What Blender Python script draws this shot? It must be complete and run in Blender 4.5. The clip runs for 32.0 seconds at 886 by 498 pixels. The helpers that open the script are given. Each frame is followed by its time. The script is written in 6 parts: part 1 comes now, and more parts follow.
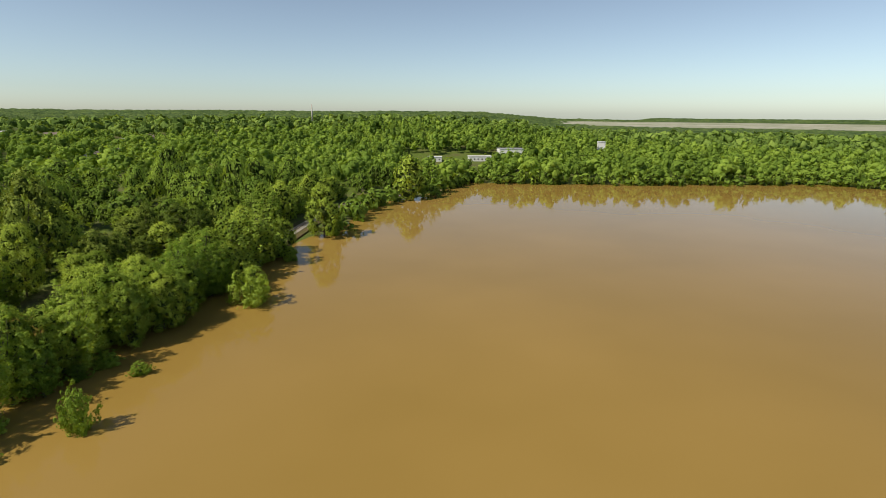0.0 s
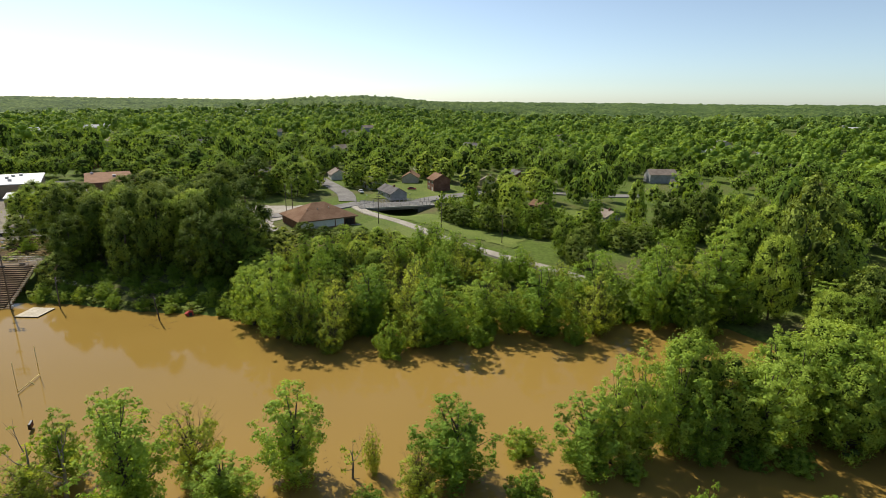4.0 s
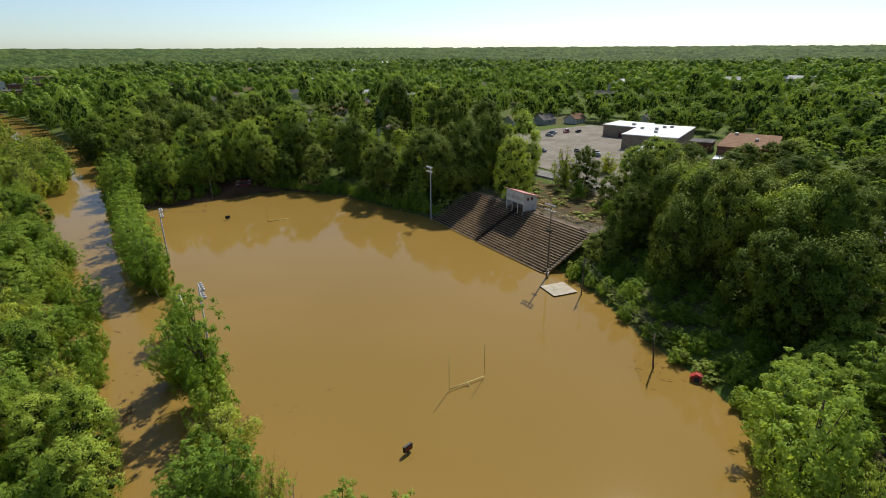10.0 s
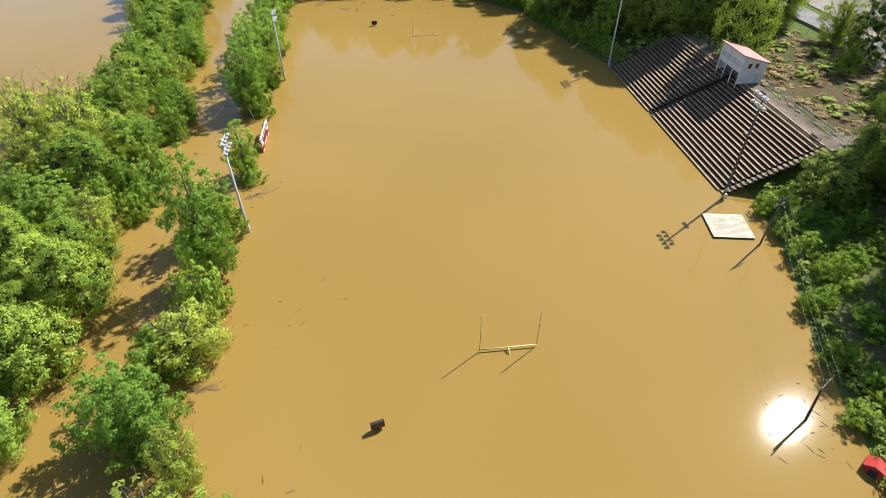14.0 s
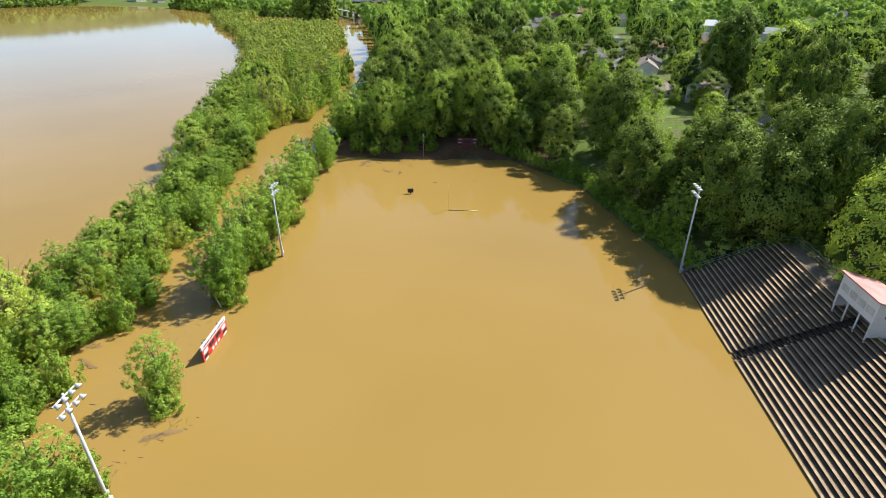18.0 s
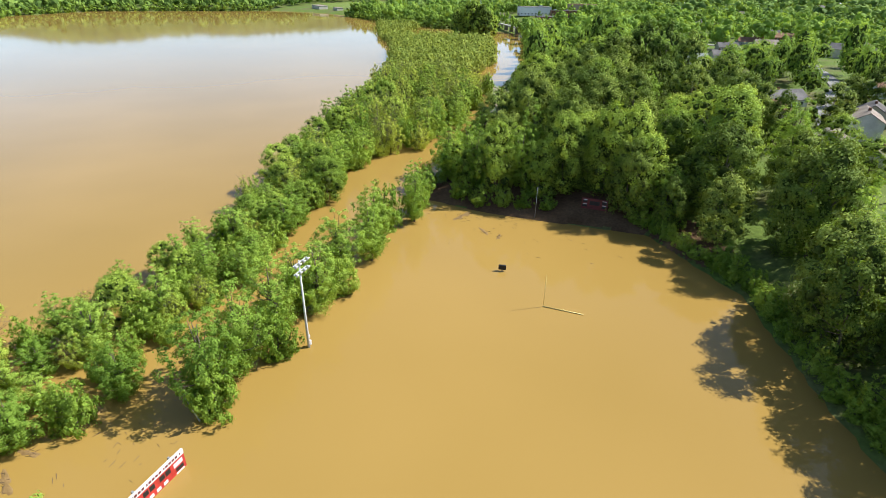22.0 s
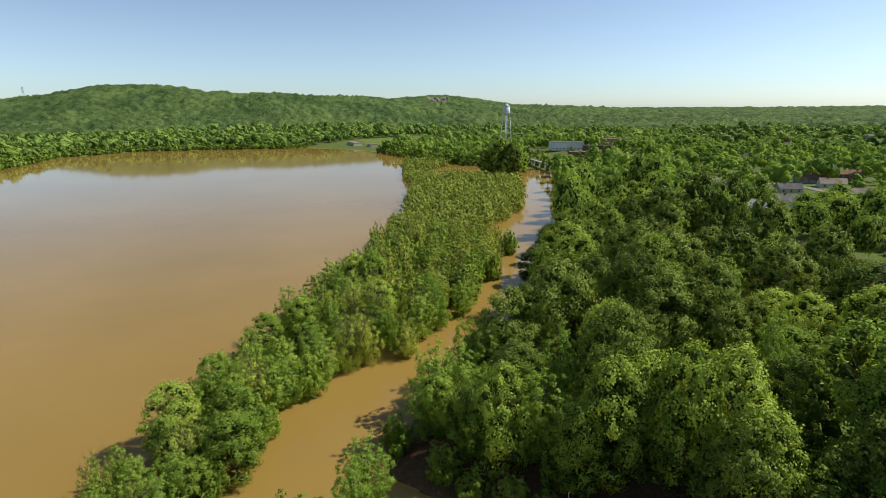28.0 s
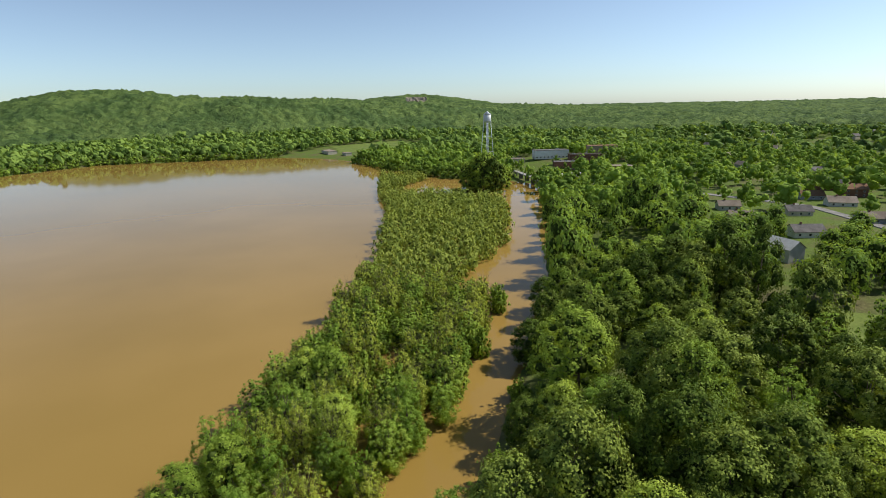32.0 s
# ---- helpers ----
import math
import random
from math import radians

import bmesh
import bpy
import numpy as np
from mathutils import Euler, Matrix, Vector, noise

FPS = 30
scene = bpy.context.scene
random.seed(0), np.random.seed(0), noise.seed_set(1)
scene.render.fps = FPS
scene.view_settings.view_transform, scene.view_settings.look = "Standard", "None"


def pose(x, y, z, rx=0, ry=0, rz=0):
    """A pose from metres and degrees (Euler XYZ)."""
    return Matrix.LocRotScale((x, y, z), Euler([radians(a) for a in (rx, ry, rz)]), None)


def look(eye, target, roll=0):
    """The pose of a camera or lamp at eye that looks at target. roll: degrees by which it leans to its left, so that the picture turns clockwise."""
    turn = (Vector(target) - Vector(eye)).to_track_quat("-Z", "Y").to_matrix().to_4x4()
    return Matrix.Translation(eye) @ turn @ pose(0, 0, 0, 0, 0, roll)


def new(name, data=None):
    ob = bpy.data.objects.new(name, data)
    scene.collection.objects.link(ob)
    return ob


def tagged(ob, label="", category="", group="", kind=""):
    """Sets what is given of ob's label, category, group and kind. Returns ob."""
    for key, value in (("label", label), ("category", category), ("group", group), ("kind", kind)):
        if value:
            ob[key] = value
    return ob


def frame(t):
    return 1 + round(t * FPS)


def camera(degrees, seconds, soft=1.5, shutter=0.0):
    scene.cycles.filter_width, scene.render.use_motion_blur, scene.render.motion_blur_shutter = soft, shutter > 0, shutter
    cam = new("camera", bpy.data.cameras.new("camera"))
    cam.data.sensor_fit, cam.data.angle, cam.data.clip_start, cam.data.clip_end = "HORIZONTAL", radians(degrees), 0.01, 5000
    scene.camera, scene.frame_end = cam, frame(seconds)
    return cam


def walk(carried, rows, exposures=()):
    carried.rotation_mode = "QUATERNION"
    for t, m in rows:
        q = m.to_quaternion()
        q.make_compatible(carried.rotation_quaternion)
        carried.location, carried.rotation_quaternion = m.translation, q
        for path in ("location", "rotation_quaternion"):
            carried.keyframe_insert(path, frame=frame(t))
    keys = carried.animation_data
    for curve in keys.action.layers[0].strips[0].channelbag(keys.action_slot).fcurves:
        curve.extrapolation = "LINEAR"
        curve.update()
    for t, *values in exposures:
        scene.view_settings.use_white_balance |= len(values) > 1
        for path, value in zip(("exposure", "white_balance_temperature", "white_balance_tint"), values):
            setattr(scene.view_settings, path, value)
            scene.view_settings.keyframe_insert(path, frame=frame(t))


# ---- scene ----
cam = camera(78.7, 32.0, soft=0.75)
METRES, EYE, TILT, LEAN, TURN = 294.0, 54.4, 0.0, 0.0, 5.96
ROWS = [
    (0.0, 0.0, 0.0, 0.0, 0.08, -14.13, -0.3),
    (0.5, -0.0025, 0.0191, -0.0012, 13.42, -14.25, -0.44),
    (1.0, -0.005, 0.0385, -0.0011, 26.93, -14.43, -0.55),
    (1.5, -0.0104, 0.0561, -0.0015, 33.93, -14.52, -0.69),
    (2.0, -0.0164, 0.0738, -0.0017, 40.95, -14.61, -0.7),
    (2.5, -0.0243, 0.0898, -0.002, 42.65, -14.58, -0.67),
    (3.0, -0.0345, 0.1046, -0.0021, 52.74, -14.73, -0.69),
    (3.5, -0.047, 0.1184, -0.0023, 64.44, -14.93, -0.66),
    (4.0, -0.0609, 0.1319, -0.0027, 76.03, -15.12, -0.6),
    (4.5, -0.0762, 0.1418, -0.0028, 87.14, -15.24, -0.47),
    (6.5, -0.145, 0.165, -0.0022, 117.0, -15.45, -0.01),
    (7.0, -0.1635, 0.1659, -0.0026, 118.93, -15.35, 0.07),
    (7.5, -0.1816, 0.1649, -0.0031, 120.13, -15.19, 0.07),
    (8.0, -0.1991, 0.1625, -0.0038, 126.08, -15.04, 0.06),
    (8.5, -0.2169, 0.1595, -0.0041, 132.89, -14.96, 0.09),
    (9.0, -0.234, 0.1558, -0.0042, 138.08, -14.85, 0.18),
    (9.5, -0.2507, 0.1509, -0.0047, 140.94, -15.43, 0.24),
    (10.0, -0.2663, 0.1455, -0.0054, 142.07, -20.28, 0.26),
    (10.5, -0.2818, 0.14, -0.0052, 142.99, -30.79, 0.34),
    (11.0, -0.2971, 0.1335, -0.0045, 144.34, -41.16, 0.38),
    (11.5, -0.3125, 0.1251, -0.0042, 143.61, -42.17, 0.45),
    (12.0, -0.3273, 0.1168, -0.0041, 141.88, -42.06, 0.55),
    (12.5, -0.3404, 0.1087, -0.005, 150.43, -41.68, 0.32),
    (13.0, -0.3545, 0.1002, -0.0048, 162.39, -41.55, -0.06),
    (13.5, -0.3674, 0.0913, -0.0049, 165.27, -41.42, -0.09),
    (15.5, -0.4106, 0.0475, -0.0056, 174.36, -37.56, -0.14),
    (16.0, -0.4189, 0.0345, -0.0055, 173.46, -37.23, -0.01),
    (16.5, -0.4273, 0.0202, -0.0055, 173.36, -28.89, 0.11),
    (17.0, -0.4347, 0.0069, -0.0062, 175.72, -27.97, 0.03),
    (17.5, -0.4417, -0.0069, -0.0063, 176.47, -27.85, 0.07),
    (18.0, -0.4476, -0.0211, -0.0059, 178.15, -27.8, -0.02),
    (18.5, -0.4537, -0.0356, -0.0059, 179.64, -27.74, -0.07),
    (19.0, -0.4586, -0.0504, -0.0058, 183.71, -27.74, -0.28),
    (19.5, -0.4634, -0.0654, -0.0059, 185.44, -27.67, -0.31),
    (20.0, -0.4671, -0.0805, -0.0057, 186.44, -27.62, -0.32),
    (20.5, -0.4703, -0.0957, -0.0055, 187.28, -27.54, -0.36),
    (21.0, -0.4729, -0.1112, -0.0052, 187.88, -27.52, -0.39),
    (21.5, -0.4743, -0.1267, -0.0055, 190.84, -27.44, -0.59),
    (22.0, -0.4761, -0.1431, -0.0054, 195.06, -26.81, -0.76),
    (22.5, -0.4777, -0.16, -0.0053, 196.45, -20.36, -0.6),
    (23.0, -0.4781, -0.176, -0.0056, 197.18, -14.49, -0.53),
    (23.5, -0.478, -0.1923, -0.0055, 197.72, -14.51, -0.48),
    (24.0, -0.4775, -0.2087, -0.0054, 198.06, -14.49, -0.4),
    (24.5, -0.4767, -0.225, -0.0051, 198.26, -14.48, -0.31),
    (26.5, -0.4692, -0.2904, 0.0009, 198.77, -14.54, 0.11),
    (27.0, -0.4666, -0.3073, 0.0045, 198.89, -14.48, 0.2),
    (27.5, -0.4637, -0.3238, 0.0099, 198.97, -14.47, 0.27),
    (28.0, -0.4605, -0.3401, 0.0157, 199.0, -14.46, 0.36),
    (28.5, -0.457, -0.3565, 0.0222, 199.01, -14.46, 0.45),
    (29.0, -0.4531, -0.3727, 0.0287, 199.01, -14.46, 0.55),
    (29.5, -0.449, -0.389, 0.0352, 199.04, -14.5, 0.66),
    (30.0, -0.4447, -0.4050, 0.0416, 199.08, -14.54, 0.76),
    (30.5, -0.4400, -0.4210, 0.0475, 199.07, -14.56, 0.86),
    (31.0, -0.4351, -0.4364, 0.0527, 199.00, -14.62, 0.97),
    (31.5, -0.4305, -0.4515, 0.0565, 198.15, -14.70, 1.10),
    (32.0, -0.4255, -0.4665, 0.0595, 196.85, -14.80, 1.20),
]
walk(cam, [(t, pose(0, 0, EYE, TILT, LEAN, TURN) @ pose(METRES * x, METRES * y, METRES * z, 90 + pitch, roll, yaw)) for t, x, y, z, yaw, pitch, roll in ROWS],
     [(0.0, -0.08, 7150, 10), (1.0, 0.04, 7100, 10), (3.0, 0.14, 6950, 10), (4.5, 0.06, 6750, 10), (7.0, -0.14, 6650, 10), (9.0, -0.24, 6650, 10), (10.0, -0.14, 6500, 10), (11.0, 0.4, 6300, 10), (13.0, 0.76, 6100, 10),
      (16.0, 0.7, 6100, 10), (19.0, 0.86, 6100, 10), (22.0, 0.88, 6100, 10), (23.0, 0.48, 6250, 10), (24.0, 0.1, 6400, 10), (24.5, 0.08, 6400, 10), (28.0, 0.06, 6450, 10), (32.0, 0.04, 6450, 10)])

# ---- light ----
SUN = Vector((-0.567, -0.386, 0.727))
world = bpy.data.worlds.new("sky")
scene.world = world
world.use_nodes = True
wn = world.node_tree.nodes
sky = wn.new("ShaderNodeTexSky")
sky.sky_type, sky.sun_disc = "NISHITA", False
sky.sun_elevation, sky.sun_rotation = radians(46.6), radians(235.8)
sky.altitude, sky.air_density, sky.dust_density, sky.ozone_density = 100, 0.8, 0.5, 2.8
pale = wn.new("ShaderNodeHueSaturation")
pale.inputs["Saturation"].default_value = 0.72
world.node_tree.links.new(sky.outputs[0], pale.inputs["Color"])
tint = wn.new("ShaderNodeMix")
tint.data_type, tint.blend_type = "RGBA", "MULTIPLY"
tint.inputs[0].default_value, tint.inputs[7].default_value = 1.0, (0.93, 0.99, 1.0, 1)
world.node_tree.links.new(pale.outputs[0], tint.inputs[6])
deep = wn.new("ShaderNodeGamma")
deep.inputs["Gamma"].default_value = 1.18
world.node_tree.links.new(tint.outputs[2], deep.inputs["Color"])
world.node_tree.links.new(deep.outputs[0], wn["Background"].inputs[0])
wn["Background"].inputs[1].default_value = 0.095
sun = new("sun", bpy.data.lights.new("sun", "SUN"))
sun.data.energy, sun.data.angle, sun.data.color = 5.0, radians(0.53), (1.0, 0.95, 0.86)
sun.matrix_basis = look((0, 0, 300), Vector((0, 0, 300)) - SUN)


# ---- materials ----
def nodes_of(name):
    m = bpy.data.materials.new(name)
    m.use_nodes = True
    return m, m.node_tree.nodes, m.node_tree.links, m.node_tree.nodes["Principled BSDF"]


def noise_of(n, l, scale, detail=3.0, coord=None):
    geo = n.new("ShaderNodeNewGeometry")
    tex = n.new("ShaderNodeTexNoise")
    tex.inputs["Scale"].default_value, tex.inputs["Detail"].default_value = scale, detail
    l.new(geo.outputs["Position"] if coord is None else coord, tex.inputs["Vector"])
    return tex.outputs["Fac"]


def ramp_of(n, l, fac, a, b, lo=0.35, hi=0.65):
    r = n.new("ShaderNodeValToRGB")
    r.color_ramp.elements[0].position, r.color_ramp.elements[1].position = lo, hi
    r.color_ramp.elements[0].color, r.color_ramp.elements[1].color = (*a, 1), (*b, 1)
    l.new(fac, r.inputs[0])
    return r.outputs[0]


def blend(n, l, fac, a, b, mode="MIX"):
    m = n.new("ShaderNodeMix")
    m.data_type, m.blend_type = "RGBA", mode
    for socket, v in ((m.inputs[0], fac), (m.inputs[6], a), (m.inputs[7], b)):
        if isinstance(v, (float, int)):
            socket.default_value = v
        elif isinstance(v, tuple):
            socket.default_value = (*v, 1)
        else:
            l.new(v, socket)
    return m.outputs[2]


def surface(name, a, b, scale=0.3, fine=4.0, rough=0.85, bump=0.2, metal=0.0, grain=0.35, spread=0.5):
    """Two colours in patches, a finer grain over them, and relief from the grain."""
    m, n, l, p = nodes_of(name)
    info = n.new("ShaderNodeObjectInfo")
    big = ramp_of(n, l, noise_of(n, l, scale), a, b)
    small = ramp_of(n, l, noise_of(n, l, fine, 5.0), (1 - grain,) * 3, (1.0,) * 3, 0.3, 0.7)
    piece = ramp_of(n, l, info.outputs["Random"], (1 - spread * 0.4,) * 3, (1.0,) * 3, 0.0, 1.0)
    col = blend(n, l, 1.0, blend(n, l, 1.0, big, small, "MULTIPLY"), piece, "MULTIPLY")
    l.new(col, p.inputs["Base Color"])
    p.inputs["Roughness"].default_value, p.inputs["Metallic"].default_value = rough, metal
    p.inputs["Specular IOR Level"].default_value = 0.12 if rough >= 0.85 else 0.5
    if bump:
        bp = n.new("ShaderNodeBump")
        bp.inputs["Strength"].default_value, bp.inputs["Distance"].default_value = bump, 0.05
        l.new(noise_of(n, l, fine * 2, 4.0), bp.inputs["Height"])
        l.new(bp.outputs[0], p.inputs["Normal"])
    return m


def leaf_material(name, dark, mid, light, stuff=False, through_light=0.32):
    m, n, l, p = nodes_of(name)
    if stuff:
        who = n.new("ShaderNodeAttribute")
        who.attribute_name = "tone"
        who = who.outputs["Fac"]
    else:
        who = n.new("ShaderNodeObjectInfo").outputs["Random"]
    geo = n.new("ShaderNodeNewGeometry")
    mix = n.new("ShaderNodeMath")
    mix.operation = "MULTIPLY_ADD"
    l.new(geo.outputs["Random Per Island"], mix.inputs[0])
    mix.inputs[1].default_value = 0.2 if stuff else 0.32
    add = n.new("ShaderNodeMath")
    add.operation = "MULTIPLY_ADD"
    l.new(who, add.inputs[0])
    add.inputs[1].default_value = 0.6
    patch = n.new("ShaderNodeMath")
    patch.operation = "MULTIPLY"
    l.new(noise_of(n, l, 0.22, 2.0), patch.inputs[0])
    patch.inputs[1].default_value = 0.3
    l.new(patch.outputs[0], add.inputs[2])
    l.new(add.outputs[0], mix.inputs[2])
    r = n.new("ShaderNodeValToRGB")
    e = r.color_ramp.elements
    e[0].position, e[1].position = 0.15, 0.9
    e[0].color, e[1].color = (*dark, 1), (*light, 1)
    c = e.new(0.5)
    c.color = (*mid, 1)
    l.new(mix.outputs[0], r.inputs[0])
    if stuff:
        bp = n.new("ShaderNodeBump")
        bp.inputs["Strength"].default_value, bp.inputs["Distance"].default_value = 0.45, 1.2
        l.new(noise_of(n, l, 0.9, 4.0), bp.inputs["Height"])
        l.new(bp.outputs[0], p.inputs["Normal"])
    l.new(r.outputs[0], p.inputs["Base Color"])
    p.inputs["Roughness"].default_value, p.inputs["Specular IOR Level"].default_value = 0.75, 0.12
    tr = n.new("ShaderNodeBsdfTranslucent")
    l.new(blend(n, l, 1.0, r.outputs[0], (1.25, 1.12, 0.6), "MULTIPLY"), tr.inputs[0])
    ms = n.new("ShaderNodeMixShader")
    ms.inputs[0].default_value = through_light
    l.new(p.outputs[0], ms.inputs[1])
    l.new(tr.outputs[0], ms.inputs[2])
    l.new(ms.outputs[0], n["Material Output"].inputs["Surface"])
    return m


LEAF = leaf_material("maple_leaf", (0.123, 0.198, 0.025), (0.248, 0.355, 0.046), (0.435, 0.543, 0.085), through_light=0.33)
# Dark-tree leaf, lowered further to stand in for shade on the wooded banks.
LEAF_DARK = leaf_material("dark_shaded_leaf", (0.059, 0.102, 0.013), (0.126, 0.183, 0.024), (0.226, 0.287, 0.047), through_light=0.22)
LEAF_POPLAR = leaf_material("cottonwood_leaf", (0.147, 0.253, 0.036), (0.252, 0.383, 0.058), (0.380, 0.508, 0.093), through_light=0.48)
LEAF_WILLOW = leaf_material("willow_leaf", (0.228, 0.309, 0.047), (0.359, 0.449, 0.071), (0.491, 0.564, 0.101), through_light=0.48)
LEAF_BUSH = leaf_material("bush_leaf", (0.131, 0.220, 0.026), (0.222, 0.338, 0.043), (0.334, 0.449, 0.070), through_light=0.42)
LEAF_WOODS = leaf_material("woods_leaf", (0.116, 0.192, 0.028), (0.198, 0.308, 0.048), (0.323, 0.449, 0.073), stuff=True, through_light=0.40)
# Far greens have the shade of the gaps between leaves averaged in.
LEAF_FAR = leaf_material("far_leaf_with_gap_shade", (0.083, 0.144, 0.029), (0.163, 0.253, 0.049), (0.269, 0.375, 0.075), stuff=True, through_light=0.28)
LEAF_DRY = leaf_material("dry_brush_leaf", (0.195, 0.132, 0.057), (0.323, 0.223, 0.099), (0.450, 0.331, 0.143), stuff=True, through_light=0.2)
LEAF_PINE = leaf_material("dark_needles", (0.022, 0.050, 0.019), (0.042, 0.085, 0.030), (0.070, 0.120, 0.041))
LEAF_SWAMP = leaf_material("swamp_leaf", (0.180, 0.241, 0.045), (0.275, 0.341, 0.064), (0.373, 0.432, 0.089), stuff=True, through_light=0.30)
# Dark green for crown cores, standing in for the shade between leaves.
CROWN_SHADE = surface("crown_shade_core", (0.055, 0.082, 0.015), (0.095, 0.132, 0.025), 1.2, 7.0, 1.0, 0.4)
BARK = surface("bark", (0.10, 0.075, 0.05), (0.19, 0.155, 0.115), 1.2, 9.0, 0.9, 0.6)
BARK_PALE = surface("pale_bark", (0.26, 0.23, 0.19), (0.36, 0.32, 0.27), 1.0, 8.0, 0.9, 0.5)
GRASS = surface("lawn", (0.140, 0.200, 0.036), (0.205, 0.255, 0.058), 0.09, 1.6, 0.9, 0.5)
GRAVEL = surface("gravel", (0.42, 0.38, 0.31), (0.55, 0.50, 0.42), 0.2, 2.5, 0.95, 0.4)
ASPHALT = surface("worn_asphalt", (0.20, 0.19, 0.175), (0.30, 0.285, 0.26), 0.12, 1.5, 0.9, 0.25)
CONCRETE = surface("concrete", (0.42, 0.40, 0.36), (0.55, 0.52, 0.47), 0.3, 3.0, 0.9, 0.3)
LOT = surface("tan_lot_paving", (0.27, 0.235, 0.185), (0.38, 0.34, 0.275), 0.1, 1.2, 0.95, 0.25)
# Darker concrete tone, for abutments, beams, piers and rails.
DARK_CONCRETE = surface("darker_concrete", (0.17, 0.16, 0.145), (0.27, 0.255, 0.23), 0.25, 2.0, 0.92, 0.3)
WHITE_PAINT = surface("white_paint", (0.74, 0.73, 0.70), (0.82, 0.81, 0.79), 0.4, 3.0, 0.6, 0.1, grain=0.12)
WHITE_ROOF = surface("white_membrane_roof", (0.74, 0.74, 0.74), (0.86, 0.86, 0.86), 0.15, 1.0, 0.7, 0.1, grain=0.12)
RED_PAINT = surface("red_paint", (0.40, 0.025, 0.02), (0.55, 0.045, 0.035), 0.5, 4.0, 0.5, 0.1, grain=0.2)
RED_ROOF = surface("faded_red_roof", (0.50, 0.17, 0.13), (0.60, 0.26, 0.21), 0.4, 3.0, 0.6, 0.15)
DARK_RED = surface("dark_red_paint", (0.13, 0.02, 0.02), (0.2, 0.03, 0.03), 0.6, 4.0, 0.6, 0.1)
BLACK = surface("black_plastic", (0.012, 0.012, 0.013), (0.022, 0.022, 0.024), 1.0, 5.0, 0.5, 0.1)
YELLOW = surface("yellow_paint", (0.72, 0.55, 0.16), (0.8, 0.66, 0.28), 0.8, 4.0, 0.5, 0.1, grain=0.2)
STEEL = surface("galvanised_steel", (0.40, 0.40, 0.40), (0.55, 0.55, 0.54), 0.8, 5.0, 0.45, 0.1, metal=0.5)
PALE_STEEL = surface("pale_painted_steel", (0.58, 0.57, 0.53), (0.70, 0.69, 0.65), 0.8, 5.0, 0.5, 0.1)
LENS = surface("lamp_lens", (0.62, 0.64, 0.66), (0.8, 0.82, 0.84), 2.0, 6.0, 0.15, 0.0, grain=0.1)
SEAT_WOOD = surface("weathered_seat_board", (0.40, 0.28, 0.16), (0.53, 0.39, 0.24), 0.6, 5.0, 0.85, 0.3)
# Foot boards: a darker tone of the seat wood.
FOOT_WOOD = surface("darker_foot_board", (0.15, 0.108, 0.07), (0.22, 0.165, 0.108), 0.6, 5.0, 0.9, 0.3)
DARK_WOOD = surface("dark_foot_board", (0.045, 0.034, 0.026), (0.08, 0.06, 0.045), 0.6, 5.0, 0.9, 0.3)
RUST = surface("rusty_steel", (0.10, 0.05, 0.03), (0.17, 0.09, 0.055), 0.8, 5.0, 0.85, 0.2)
DECK_WOOD = surface("pale_deck_board", (0.58, 0.50, 0.36), (0.72, 0.64, 0.49), 0.8, 5.0, 0.8, 0.25)
POLE_WOOD = surface("creosoted_pole", (0.13, 0.10, 0.072), (0.21, 0.165, 0.125), 0.8, 6.0, 0.9, 0.4)
BROWN_ROOF = surface("brown_shingles", (0.24, 0.135, 0.08), (0.33, 0.20, 0.125), 0.25, 3.0, 0.95, 0.5)
GREY_ROOF = surface("grey_shingles", (0.13, 0.12, 0.115), (0.21, 0.195, 0.185), 0.25, 3.0, 0.95, 0.5)
TAN_ROOF = surface("tan_shingles", (0.26, 0.21, 0.165), (0.36, 0.30, 0.245), 0.25, 3.0, 0.95, 0.5)
BRICK = surface("red_brown_brick", (0.20, 0.095, 0.062), (0.28, 0.145, 0.10), 0.5, 5.0, 0.9, 0.4)
BRICK_TAN = surface("tan_brick", (0.36, 0.28, 0.2), (0.44, 0.36, 0.27), 0.5, 5.0, 0.9, 0.4)
SIDING = surface("pale_siding", (0.58, 0.57, 0.53), (0.70, 0.69, 0.65), 0.5, 4.0, 0.75, 0.15, grain=0.15)
SIDING_GREY = surface("grey_siding", (0.30, 0.31, 0.31), (0.42, 0.43, 0.43), 0.5, 4.0, 0.75, 0.15, grain=0.15)
SIDING_CREAM = surface("cream_siding", (0.52, 0.47, 0.36), (0.64, 0.58, 0.46), 0.5, 4.0, 0.75, 0.15, grain=0.15)
GLASS = surface("dark_window_glass", (0.03, 0.035, 0.04), (0.05, 0.055, 0.06), 1.0, 5.0, 0.08, 0.0)
RUBBER = surface("tyre_rubber", (0.015, 0.015, 0.015), (0.03, 0.03, 0.03), 2.0, 8.0, 0.9, 0.2)
TOWER_PAINT = surface("pale_tank_paint", (0.62, 0.66, 0.68), (0.74, 0.77, 0.79), 0.2, 1.5, 0.5, 0.05, grain=0.12)
DEBRIS = surface("drift_debris", (0.10, 0.07, 0.045), (0.2, 0.14, 0.09), 1.0, 6.0, 0.95, 0.5)
ROCK = surface("pale_quarry_rock", (0.32, 0.27, 0.21), (0.46, 0.40, 0.32), 0.05, 0.6, 0.95, 0.5)
